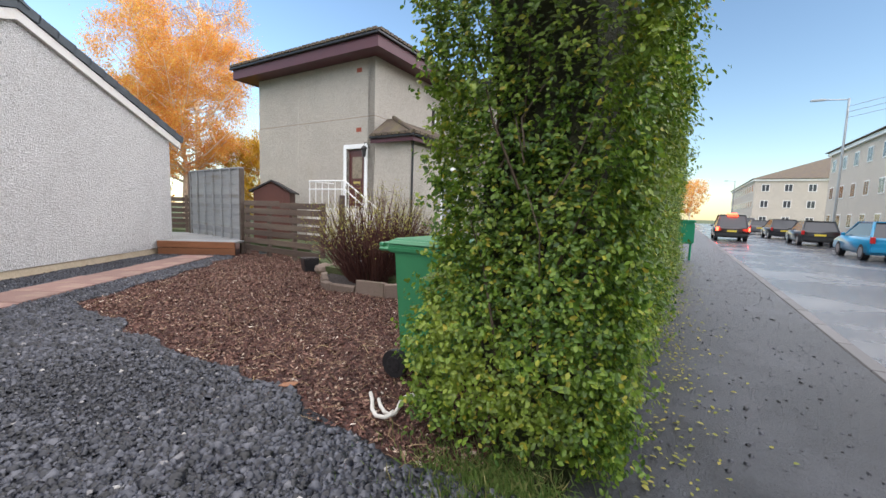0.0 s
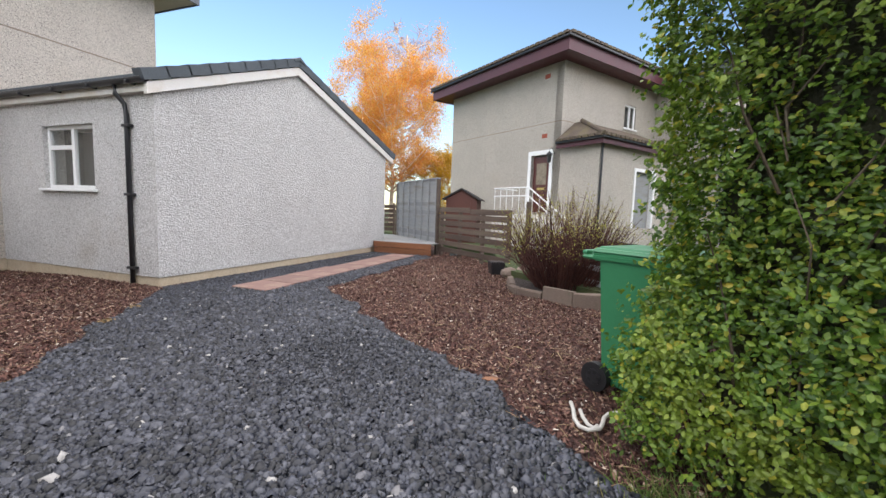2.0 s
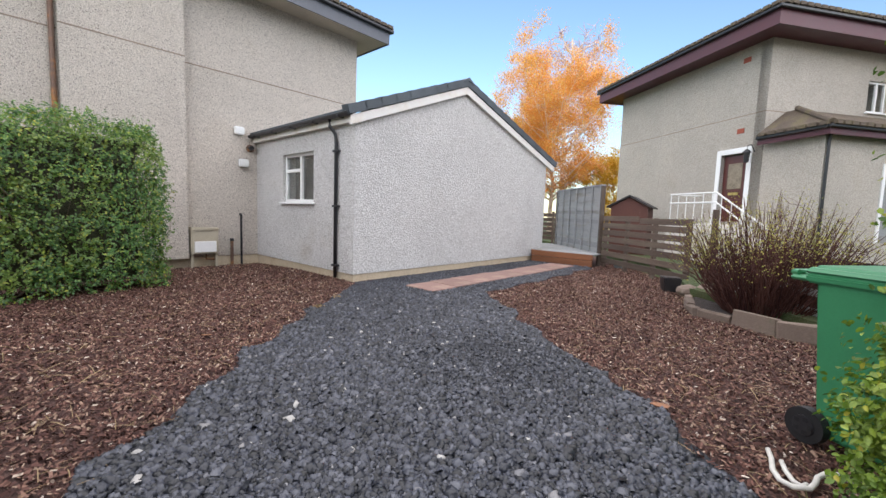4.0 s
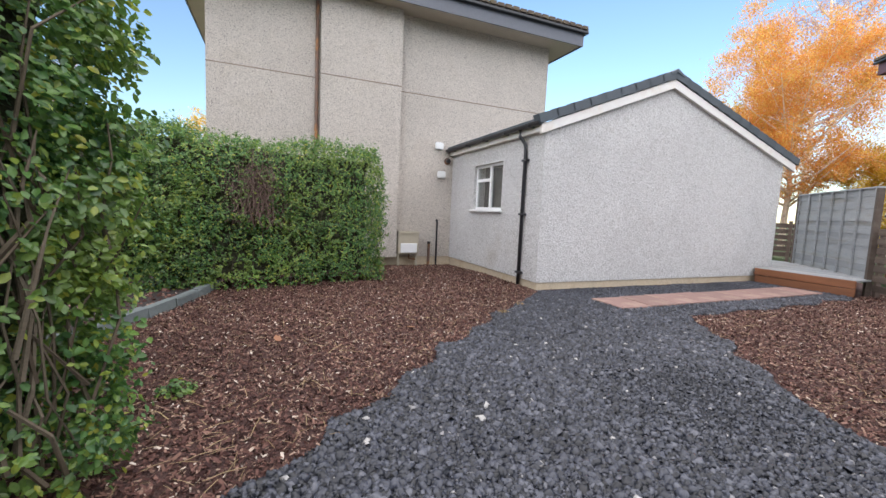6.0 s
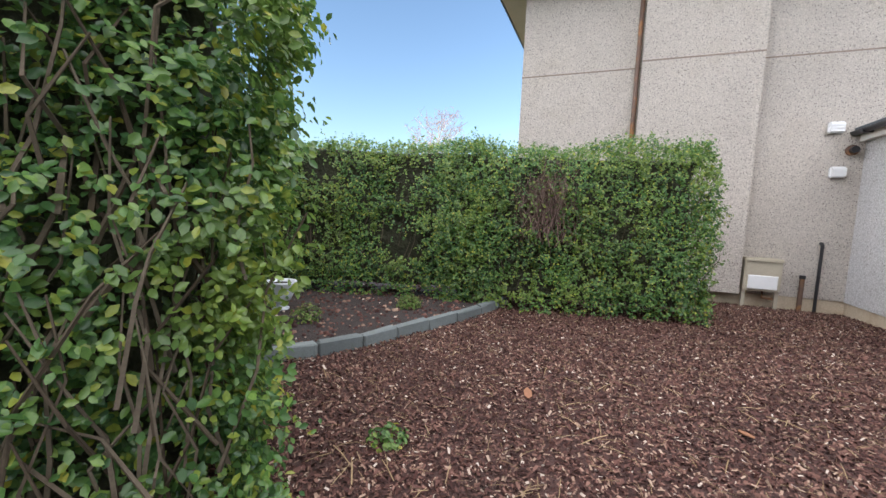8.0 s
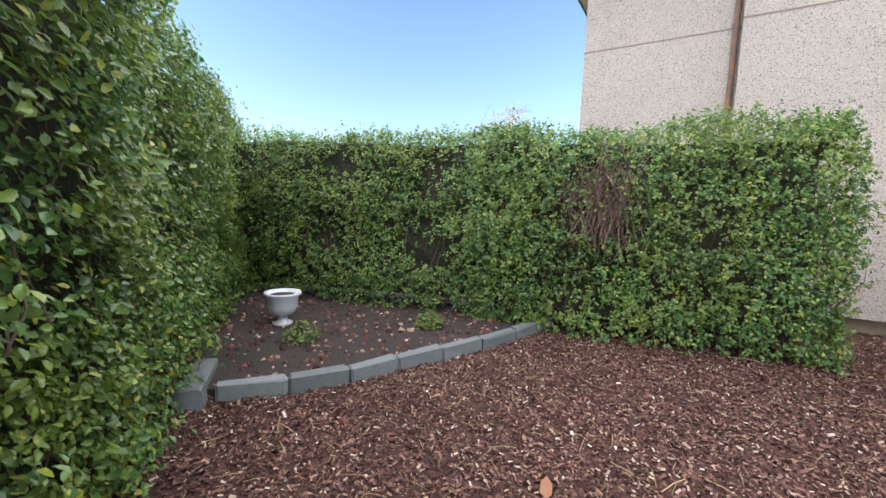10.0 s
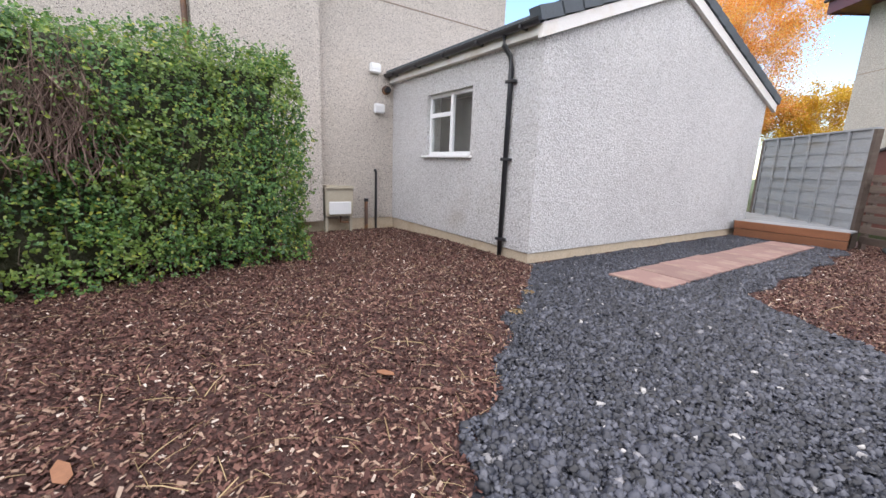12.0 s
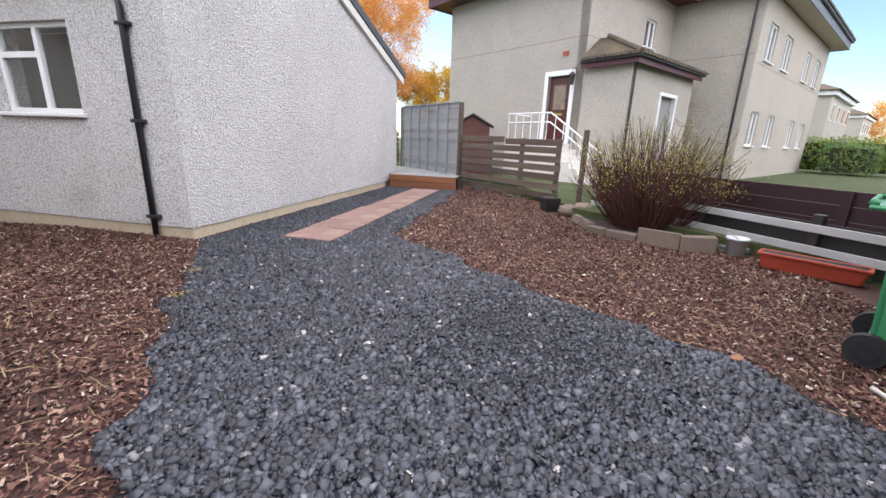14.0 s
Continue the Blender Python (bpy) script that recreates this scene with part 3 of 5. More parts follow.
part("surround", boxes((4.80, -.025, 1.25, 4.94, .1, 3.47), (5.78, -.025, 1.25, 5.92, .1, 3.47), (4.94, -.025, 3.32, 5.78, .1, 3.47), bevel=.006), M_white, dr, "white painted surround")
lamp = thing("wall_lantern", "black carriage lantern beside the front door", "wall lamp", ROAD @ pose(10.85, 2.02, 3.2))
part("bracket", tube([(0, 0, .1), (-.12, 0, .28), (-.24, 0, .26), (-.26, 0, .12)], .014, 6), M_black, lamp)
lb = lathe([(.03, .15), (.10, .08), (.11, .05), (.085, .04), (.06, -.2), (.03, -.22)], 6)
bmesh.ops.translate(lb, vec=(-.26, 0, 0), verts=lb.verts[:])
part("lantern", lb, M_black, lamp)
# entrance platform, steps and railing
stp = thing("entrance_steps", "pale concrete steps up to the neighbour's door", "steps", ROAD)
for k in range(7):
    part("step", boxes((9.65, 2.0 - .27 * (k + 1), -.1, 10.84, 2.0 - .27 * k, 1.25 - .17 * (k + 1)), bevel=.01), M_whitewood, stp)
part("platform", boxes((9.65, 2.0, -.1, 10.84, 3.7, 1.25), bevel=.01), M_whitewood, stp)
rl = thing("white_handrail", "white painted metal railing beside the entrance steps", "handrail", ROAD)
for z in (2.12, 1.85):
    part("rail", tube([(9.7, 3.65, z), (9.7, 2.0, z), (9.7, 0.25, z - 1.1)], .024, 8), M_white, rl)
part("rail", tube([(9.7, 3.65, 2.12), (10.8, 3.65, 2.12)], .024, 8), M_white, rl)
for k in range(12):
    y = 3.62 - .3 * k
    z = 2.12 if y > 2 else 2.12 - (2.0 - y) * .63
    part("baluster", tube([(9.7, y, z - .88 if y > 2 else z - .95), (9.7, y, z)], .014, 6), M_white, rl)
# porch
po = thing("neighbour_porch", "single-storey porch with a dark tiled hip roof", "porch", ROAD)
part("wall", boxes((10.86, .29, 0, 11.1, 1.79, 3.5)), M_neigh, po)
bm = wall_with(3.9, 3.5, .24, [(1.75, 0.9, 2.85, 2.78)])
bmesh.ops.transform(bm, matrix=pose(11.1, .29, 0), verts=bm.verts[:])
part("wall", bm, M_neigh, po)
part("wall", boxes((15.0, .29, 0, 15.2, 1.79, 3.5)), M_neigh, po)
part("door_surround", boxes((12.75, .26, .9, 12.85, .4, 2.88), (13.95, .26, .9, 14.05, .4, 2.88), (12.85, .26, 2.78, 13.95, .4, 2.88)), M_white, po)
part("door_leaf", boxes((12.85, .42, .9, 13.95, .47, 2.78)), M_greytimber, po)
part("fascia", boxes((10.64, .06, 3.42, 15.3, .085, 3.6), (10.64, .085, 3.42, 10.665, 1.79, 3.6)), M_maroon, po)
part("gutter", boxes((10.55, -.03, 3.56, 15.36, .058, 3.64), (10.55, .058, 3.56, 10.638, 1.79, 3.64), bevel=.02), M_black, po)
rb = bmesh.new()
e = [rb.verts.new(p) for p in ((10.56, -.02, 3.66), (15.4, -.02, 3.66), (15.4, 1.79, 3.66), (10.56, 1.79, 3.66))]
r_ = [rb.verts.new(p) for p in ((11.5, 1.5, 4.38), (14.6, 1.5, 4.38), (14.6, 1.79, 4.38), (11.5, 1.79, 4.38))]
for i in range(4):
    rb.faces.new((e[i], e[(i + 1) % 4], r_[(i + 1) % 4], r_[i]))
rb.faces.new(e[::-1]); rb.faces.new(r_)
prf = part("roof", rb, M_browntile, po, "dark mossy porch tiles")
part_stuff("tiling", eave_tiles(10.58, 0.0, 15.38, 1.7, 3.67), M_browntile, prf)
part("ridge_tile", tube([(10.58, 0, 3.69), (11.5, 1.5, 4.41)], .07, 8), M_browntile, prf)
part("downpipe", tube([(10.9, .2, 3.58), (10.9, .24, 3.3), (10.9, .24, .3)], .035, 8), M_black, po)
ext_ground = solid("neighbour_ground", prism([(5.2, -5.4), (9.0, -5.35), (14, -5.35), (60, -5.35), (60, 30), (8.3, 30), (8.8, 6.0), (7.6, 1.2), (5.6, -1.6)], -.2, 0.16), M_grass, "neighbour's garden ground with short grass", "garden ground", m=ROAD, kind="structure")

# ---------- fences, deck and shed ----------
fence = thing("board_fence", "dark weathered horizontal-board fence along the boundary", "fence", pose(6.74, -1.92, 0, 0, 0, 180 + 50.3) @ Matrix.Diagonal((.89, 1, 1, 1)))
for k, (z, x0, x1) in enumerate([(1.24, 0, 1.72), (1.20, 1.76, 3.55), (1.05, 0, 3.5), (.87, .02, 3.53), (.69, 0, 3.56), (.51, 0, 3.5), (.31, 0, 3.55), (.12, 0.03, 3.56)]):
    part("board", boxes((x0, -.03, z, x1, -.008, z + .13), bevel=.004), M_timber, fence)
for x in (0.06, 1.15, 2.3, 3.42):
    part("post", boxes((x - .045, -.006, -.1, x + .045, .08, 1.34), bevel=.006), M_timber, fence)
gp = thing("fence_post", "tall weathered wooden post at the fence end", "post", pose(4.44, -4.75, 0))
part("post", boxes((-.05, -.05, -.1, .05, .05, 1.52), bevel=.008), M_timber, gp)
pan = thing("lap_fence", "silvered overlap fence panel in a frame", "fence panel", pose(6.82, -1.80, .32, 0, 0, 47.6))
W_ = 3.15
for k in range(14):
    z = .03 + k * .13
    part("slat", boxes((.03, -.022 + .012 * (k % 2), z, W_ - .03, -.002 + .012 * (k % 2), z + .15)), M_greytimber, pan)
for x in (0, .52, 1.04, 1.55, 2.07, 2.59, W_ - .05):
    part("batten", boxes((x, .012, 0, x + .05, .05, 1.87), bevel=.004), M_greytimber, pan)
part("cap", boxes((-.02, -.07, 1.87, W_ + .02, .05, 1.90)), M_greytimber, pan)
for x in (-.05, W_):
    part("post", boxes((x - .04, -.04, -.45, x + .04, .06, 1.86)), M_timber, pan)
fz = thing("far_fence", "low dark slatted fence beyond the deck", "fence", pose(9.6, .9, 0, 0, 0, 110))
for k in range(6):
    part("board", boxes((0, 0, .45 + .17 * k, 2.6, .02, .58 + .17 * k)), M_timber, fz)
for x in (.05, 1.3, 2.5):
    part("post", boxes((x, .022, 0, x + .08, .1, 1.5)), M_timber, fz)
dk = thing("deck", "orange-stained timber deck with a raised front", "deck", pose(6.15, 0, 0))
for k in range(2):
    part("riser_board", boxes((-.02, -1.9, .01 + .165 * k, .02, -.12 if k == 0 else -.1, .165 + .165 * k), bevel=.006), M_deck, dk)
for k in range(15):
    part("deck_board", boxes((.03 + .2 * k, -1.88 + (max(0, k - 5) * .17), .30, .22 + .2 * k, (-.06 if k < 4 else 2.6), .335)), M_greytimber, dk)
shed = thing("garden_shed", "small red-brown shed with a felt roof", "shed", pose(10.3, -1.55, .1, 0, 0, -172))
part("body", prism([(-.55, 0), (.55, 0), (.55, 1.62), (0, 1.93), (-.55, 1.62)], -.7, .7, m=SIDE), M_shed, shed)
part("roof", prism([(-.68, 1.57), (0, 1.95), (.68, 1.57), (.68, 1.62), (0, 2.0), (-.68, 1.62)], -.8, .8, m=SIDE), M_felt, shed)
part("door", boxes((.702, -.33, .1, .72, .33, 1.55)), M_shed, shed)
bf = thing("rail_fence", "black post fence with grey rails beside the garden", "fence", pose(4.3, -4.95, 0, 0, 0, 180 + 36.5))
for x in (.6, 2.2, 3.55, 4.9):
    part("post", boxes((x - .05, -.05, -.1, x + .05, .05, .60), bevel=.008), M_blackfence, bf)
for z in (.40, .16):
    part("rail", boxes((.1, -.075, z, 5.3, -.052, z + .09), bevel=.004), M_greyrail, bf, "grey painted rail")
part("backing_board", boxes((.1, .052, .0, 5.3, .072, .5)), M_blackfence, bf)
mf = thing("maroon_fence", "dark maroon painted board fence of the neighbour", "fence", pose(5.1, -5.15, 0, 0, 0, 180 + 37))
for k in range(4):
    part("board", boxes((0, 0, .12 + .18 * k, 6.2, .025, .295 + .18 * k)), M_maroonfence, mf)
for x in (.4, 2.2, 4.0, 5.8):
    part("post", boxes((x - .05, -.05, -.1, x + .05, -.002, .84)), M_maroonfence, mf)

# ---------- leaves and hedges ----------
rng = np.random.default_rng(7)
LEAF6 = np.array([(0, -0.5, 0), (0.30, -0.1, 0.10), (0.22, 0.28, 0.07), (0, 0.5, -0.04), (-0.22, 0.28, 0.07), (-0.30, -0.1, 0.10)])
LF = [(0, 1, 2, 3), (0, 3, 4, 5)]
LEAF4 = np.array([(0, -0.5, 0), (0.34, 0, 0.08), (0, 0.5, 0), (-0.34, 0, 0.08)])
LF4 = [(0, 1, 2, 3)]

def scatter(name, pos, nrm, size, material, shape=LEAF6, faces=LF, tilt=0.8, spin=None):
    """One mesh of many small shapes at pos, facing about nrm."""
    n = len(pos)
    z = nrm + rng.normal(0, tilt, (n, 3)) * 0.6
    z /= np.linalg.norm(z, axis=1, keepdims=True) + 1e-9
    h = rng.normal(0, 1, (n, 3)) if spin is None else spin + rng.normal(0, .25, (n, 3))
    x = np.cross(h, z)
    x /= np.linalg.norm(x, axis=1, keepdims=True) + 1e-9
    y = np.cross(z, x)
    s = np.asarray(size).reshape(-1, 1) * np.ones((n, 1))
    v = pos[:, None, :] + s[:, :, None] * (shape[None, :, 0:1] * x[:, None] + shape[None, :, 1:2] * y[:, None] + shape[None, :, 2:3] * z[:, None])
    k = len(shape)
    f = (np.array(faces)[None] + (np.arange(n) * k)[:, None, None])
    me = bpy.data.meshes.new(name)
    nv, nf, fl = n * k, n * len(faces), len(faces[0])
    me.vertices.add(nv); me.vertices.foreach_set("co", v.reshape(-1).astype(np.float32))
    me.loops.add(nf * fl); me.loops.foreach_set("vertex_index", f.reshape(-1).astype(np.int32))
    me.polygons.add(nf); me.polygons.foreach_set("loop_start", np.arange(0, nf * fl, fl, dtype=np.int32))
    me.update(calc_edges=True)
    me.materials.append(material)
    return me

def leafy(name, parent, me, label=""):
    ob = new(name, me)
    ob.parent = parent
    return tagged(ob, label, kind="stuff")

def waves(p, f, seed):
    """Smooth lumps of about 3/f metres, from -1 to 1."""
    g = np.random.default_rng(int(seed * 100))
    out = np.zeros(len(p))
    for _ in range(7):
        d = g.normal(0, 1, 3)
        d *= f * g.uniform(.6, 1.5) / np.linalg.norm(d)
        out += np.sin(p @ d + g.uniform(0, math.tau))
    return out / 3.2

def twigs(name, starts, ends, r, material, wob=0.04):
    bm = bmesh.new()
    for a, b in zip(starts, ends):
        a, b = Vector(a), Vector(b)
        mid = [a.lerp(b, f) + Vector(rng.normal(0, wob, 3)) for f in (.35, .7)]
        tube([a, *mid, b], r * rng.uniform(.6, 1.3), 4, bm, r * .35)
    me = bpy.data.meshes.new(name)
    bm.to_mesh(me)
    bm.free()
    me.materials.append(material)
    return me

def hedge(label, m, L, T, H, dens, size, material, core=0.27, gaps=0.35, seed=1.0, stems=120, far=None, bare=None, twig=.0075, crest=.05, crest_x=0.0, ends=40):
    """A clipped hedge L long (x), T thick (y), H high: dark core painted as inner shade, stems, many leaves. dens:
    leaves per square metre by face.
    """
    hd = thing("hedge", label, "hedge", m)
    # solid dark box, stands in for the shade deep between the leaves
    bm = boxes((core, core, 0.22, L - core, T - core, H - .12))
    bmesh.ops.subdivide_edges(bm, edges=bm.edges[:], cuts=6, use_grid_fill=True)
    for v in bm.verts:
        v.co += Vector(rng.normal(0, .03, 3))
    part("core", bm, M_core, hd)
    P, N = [], []
    for face, d in dens.items():
        size_ = {"x0": (T, H), "x1": (T, H), "y0": (L, H), "y1": (L, H), "top": (L, T)}[face]
        n = int(size_[0] * size_[1] * d)
        a, b = rng.uniform(0, 1, n), rng.uniform(0.0, 1, n)
        if far and face in ("y0", "y1", "top"):
            a = a ** far
        zz = .04 + b * (H - .04)
        if face in ("x0", "x1"):
            p = np.stack([np.full(n, 0 if face == "x0" else L), a * T, zz], 1); q = (-1 if face == "x0" else 1, 0, .25)
        elif face in ("y0", "y1"):
            p = np.stack([a * L, np.full(n, 0 if face == "y0" else T), zz], 1); q = (0, -1 if face == "y0" else 1, .25)
        else:
            p = np.stack([a * L, b * T, np.full(n, H)], 1); q = (0, 0, 1)
        q = np.array(q, float)
        up = np.array((0, 0, .45))
        # leaves sit in sprigs that grow outwards and upwards
        per = 7
        keep0 = rng.uniform(0, 1, n) < 1 / per
        base = np.repeat(p[keep0], per, axis=0)
        m_ = len(base)
        w = waves(base, 2.2, seed) * .07 + waves(base, 6.0, seed + 2) * .065 + waves(base, 17.0, seed + 4) * .04
        root = np.repeat(np.abs(rng.normal(0, .07, m_ // per)) + .03 - .12 * (rng.uniform(0, 1, m_ // per) > .95), per)
        grow = np.repeat(q * .7 + rng.normal(0, .45, (m_ // per, 3)) + np.array((0, 0, .45)), per, axis=0)
        grow /= np.linalg.norm(grow, axis=1, keepdims=True)
        p = base + q * (w - root)[:, None] + grow * (rng.uniform(0, 1, m_) * size * 3.4)[:, None] + rng.normal(0, size * .32, (m_, 3))
        # thinner at the foot, and patches with gaps
        hole = np.clip(waves(base, 5.0, seed + 5) * 1.3 - .35, 0, 1)
        keep = np.repeat(rng.uniform(0, 1, m_ // per), per) > gaps * hole + .5 * np.clip(1 - base[:, 2] / .35, 0, 1)
        if bare and face == "y0":
            e2 = ((p[:, 0] - bare[0]) / bare[2]) ** 2 + ((p[:, 2] - bare[1]) / bare[3]) ** 2
            keep &= (e2 + waves(p, 7.0, 3.0) * 1.5 > .9) | (rng.uniform(0, 1, m_) < .22)
        P.append(p[keep]); N.append(np.tile(q + up, (keep.sum(), 1)))
    P, N = np.concatenate(P), np.concatenate(N)
    # round the upper edges
    over = np.clip(P[:, 2] - (H - .3), 0, .5)
    P[:, 0] -= np.sign(P[:, 0] - L / 2) * over * .35 * (np.minimum(P[:, 0], L - P[:, 0]) < .4)
    P[:, 1] -= np.sign(P[:, 1] - T / 2) * over * .22
    # an uneven clipped top
    P[:, 2] += np.clip(P[:, 2] - H * .5, 0, None) / (H * .5) * (waves(P * np.array((1, .5, 0)), 3.2, seed + 8) * crest + crest_x * np.clip((P[:, 0] - L * .45) / (L * .3), 0, 1))
    leafy("foliage", hd, scatter("foliage", P, N, rng.uniform(.6, 1.25, len(P)) * size, material))
    # shoots above the top and out of the sides
    k = int(L * 26)
    base = np.stack([rng.uniform(0, 1, k) ** (far or 1) * L, rng.uniform(.1, T - .1, k), np.full(k, H - .1)], 1)
    tip = base + np.stack([rng.normal(0, .06, k), rng.normal(0, .06, k), rng.uniform(.1, .30, k) * (.4 + .9 * rng.uniform(0, 1, k) ** 3) + crest_x * np.clip((base[:, 0] - L * .45) / (L * .3), 0, 1)], 1)
    f = rng.uniform(0, 1, (k, 9))
    sp = (base[:, None] + (tip - base)[:, None] * f[:, :, None]).reshape(-1, 3) + rng.normal(0, .012, (k * 9, 3))
    leafy("shoots", hd, scatter("shoots", sp, np.tile((0, 0, .4), (len(sp), 1)), rng.uniform(.6, 1.1, len(sp)) * size, material))
    s0 = np.stack([rng.uniform(.1, 1, stems) ** (far or 1) * L, rng.choice([.16, T - .16], stems) + rng.normal(0, .04, stems), rng.uniform(-.02, H * .5, stems)], 1)
    e0 = s0 + np.stack([rng.normal(0, .15, stems), rng.normal(0, .04, stems), rng.uniform(.4, .95, stems)], 1)
    e0[:, 2] = np.minimum(e0[:, 2], H)
    for face, xx in (("x0", .12), ("x1", L - .09)):
        if face in dens:
            q = ends
            s1 = np.stack([xx + rng.normal(0, .03, q), rng.uniform(.2, T - .2, q), rng.uniform(-.02, H * .55, q)], 1)
            e1 = s1 + np.stack([rng.normal(0, .03, q), np.clip(rng.normal(0, .3, q), -.4, .4), rng.uniform(.5, 1.0, q)], 1)
            s0, e0 = np.concatenate([s0, s1]), np.concatenate([e0, e1])
    if bare:
        q = 300
        s1 = np.stack([rng.normal(bare[0], bare[2] * .55, q), rng.uniform(-.03, .14, q), rng.uniform(bare[1] - bare[3] * 1.2, bare[1] + .1, q)], 1)
        e1 = s1 + np.stack([rng.normal(0, .10, q) - (s1[:, 0] - bare[0]) * .3, rng.normal(-.05, .06, q), rng.uniform(.25, .6, q)], 1)
        leafy("bare_growth", hd, twigs("bare_growth", s1, e1, .007, M_baretwig), "bare brown twigs in a dead patch")
    leafy("branchwork", hd, twigs("branchwork", s0, e0, twig, M_twig))
    return hd

hedge("tall clipped green privet hedge beside the pavement", ROAD @ pose(2.2, -7.16, 0), 12.5, 1.1, 3.05, {"x0": 8800, "y0": 2400, "y1": 1300, "top": 400}, .033, M_leaf, seed=1.3, far=1.6, ends=12)
hedge("dense privet hedge at the garden front with bare stems showing", ROAD @ pose(-9.2, -7.15, 0), 7.38, 1.36, 2.55, {"x1": 3900, "y1": 3300, "y0": 300, "top": 1200}, .043, M_darkleaf, seed=4.1, gaps=.55, twig=.010, crest=.07, ends=70)
hedge("clipped dark green hedge with a rounded end by the house", pose(-6.05, .54, -.05, 0, 0, 13), 3.66, 1.25, 2.34, {"x1": 3600, "y0": 3900, "top": 2000}, .038, M_darkleaf, seed=7.7, gaps=.6, bare=(1.52, 1.58, .40, .50), crest=.04, crest_x=.12)
hedge("dark green hedge behind the soil bed", pose(-10.3, -.62, 0, 0, 0, 17.5), 5.4, 1.1, 2.36, {"y0": 3300, "top": 1500}, .040, M_darkleaf, seed=9.2, gaps=.85, crest=.06)

# ---------- things in the garden ----------
bn = thing("wheelie_bin", "green plastic wheelie bin with a closed lid by the hedge", "bin", ROAD @ pose(2.97, -5.41, 0, 0, 0, -90))
def tapered(x0, x1, w0, x2, x3, w1, z0, z1, bev):
    bm = bmesh.new()
    lo = [bm.verts.new(p) for p in ((x0, -w0, z0), (x1, -w0, z0), (x1, w0, z0), (x0, w0, z0))]
    hi = [bm.verts.new(p) for p in ((x2, -w1, z1), (x3, -w1, z1), (x3, w1, z1), (x2, w1, z1))]
    bm.faces.new(lo[::-1]); bm.faces.new(hi)
    for i in range(4):
        bm.faces.new((lo[i], lo[(i + 1) % 4], hi[(i + 1) % 4], hi[i]))
    if bev:
        bmesh.ops.bevel(bm, geom=bm.edges[:], offset=bev, segments=2, affect="EDGES")
    return bm
bd = part("body", tapered(.10, .58, .22, .05, .70, .275, .05, .98, .03), M_binplastic, bn)
part("rim", tapered(.02, .73, .29, .01, .74, .295, .95, 1.0, .012), M_binplastic, bd)
for y in (-.17, 0, .17):
    part("rib", tapered(.08, .12, .012, .025, .06, .012, .62, .955, 0), M_binplastic, bd)
lid = part("lid", tapered(-.02, .76, .30, .03, .70, .26, 1.0, 1.055, .02), M_binplastic, bn, "slightly domed green lid")
part("lip", boxes((.73, -.29, .97, .775, .29, 1.03), bevel=.012), M_binplastic, lid)
part("handle", tube([(-.04, -.26, 1.0), (-.07, -.26, 1.0), (-.07, .26, 1.0), (-.04, .26, 1.0)], .018, 8), M_binplastic, bn)
part("handle_cover", boxes((-.08, -.28, .955, .05, .28, .985), bevel=.012), M_binplastic, bn)
part("axle", tube([(.10, -.26, .11), (.10, .26, .11)], .012, 8), M_steel, bn)
for y in (-.27, .27):
    w = tube([(.10, y - .028, .11), (.10, y + .028, .11)], .105, 20)
    bmesh.ops.bevel(w, geom=[e for e in w.edges if len(e.link_faces) == 2 and e.calc_face_angle(0) > 1], offset=.012, segments=2, affect="EDGES")
    wh = part("wheel", w, M_rubber, bn)
    part("hub", tube([(.10, y - .034, .11), (.10, y + .034, .11)], .06, 12), M_black, wh)
    for k in range(5):
        a = k * math.tau / 5
        part("spoke", boxes((.10 + .04 * math.cos(a) - .012, y - .037, .11 + .04 * math.sin(a) - .012, .10 + .04 * math.cos(a) + .012, y + .037, .11 + .04 * math.sin(a) + .012)), M_rubber, wh)
rope_pts = [(-1.38, -5.89, .03), (-1.48, -5.91, .03), (-1.60, -5.92, .03), (-1.69, -5.95, .035), (-1.72, -6.00, .04), (-1.68, -6.06, .04), (-1.60, -6.08, .035), (-1.52, -6.09, .03), (-1.45, -6.12, .03), (-1.41, -6.17, .03), (-1.43, -6.22, .025)]
solid("rope", tube(rope_pts, .013, 8), M_rope, "short length of white rope curled on the bark", "rope", smooth=True)
tube_b = tube([(-1.47, -5.95, .03), (-1.56, -5.97, .028), (-1.64, -6.00, .028), (-1.665, -6.03, .03), (-1.63, -6.05, .03)], .012, 8)
solid("rope", tube_b, M_rope, "loose end of white rope on the ground", "rope", smooth=True)

path = thing("slab_path", "row of worn pinkish concrete slabs along the extension", "path", kind="structure")
for k in range(9):
    x0 = .44 + k * .605
    sl = part("slab", boxes((-.298, -.33, -.035, .298, .33, .018), bevel=.008), M_slab, path)
    sl.matrix_basis = pose(x0 + .30, -1.24 + .006 * k + .02 * random.uniform(-1, 1), .012 + .006 * random.random(), random.uniform(-.6, .6), random.uniform(-.6, .6), random.uniform(-1.5, 1.5))

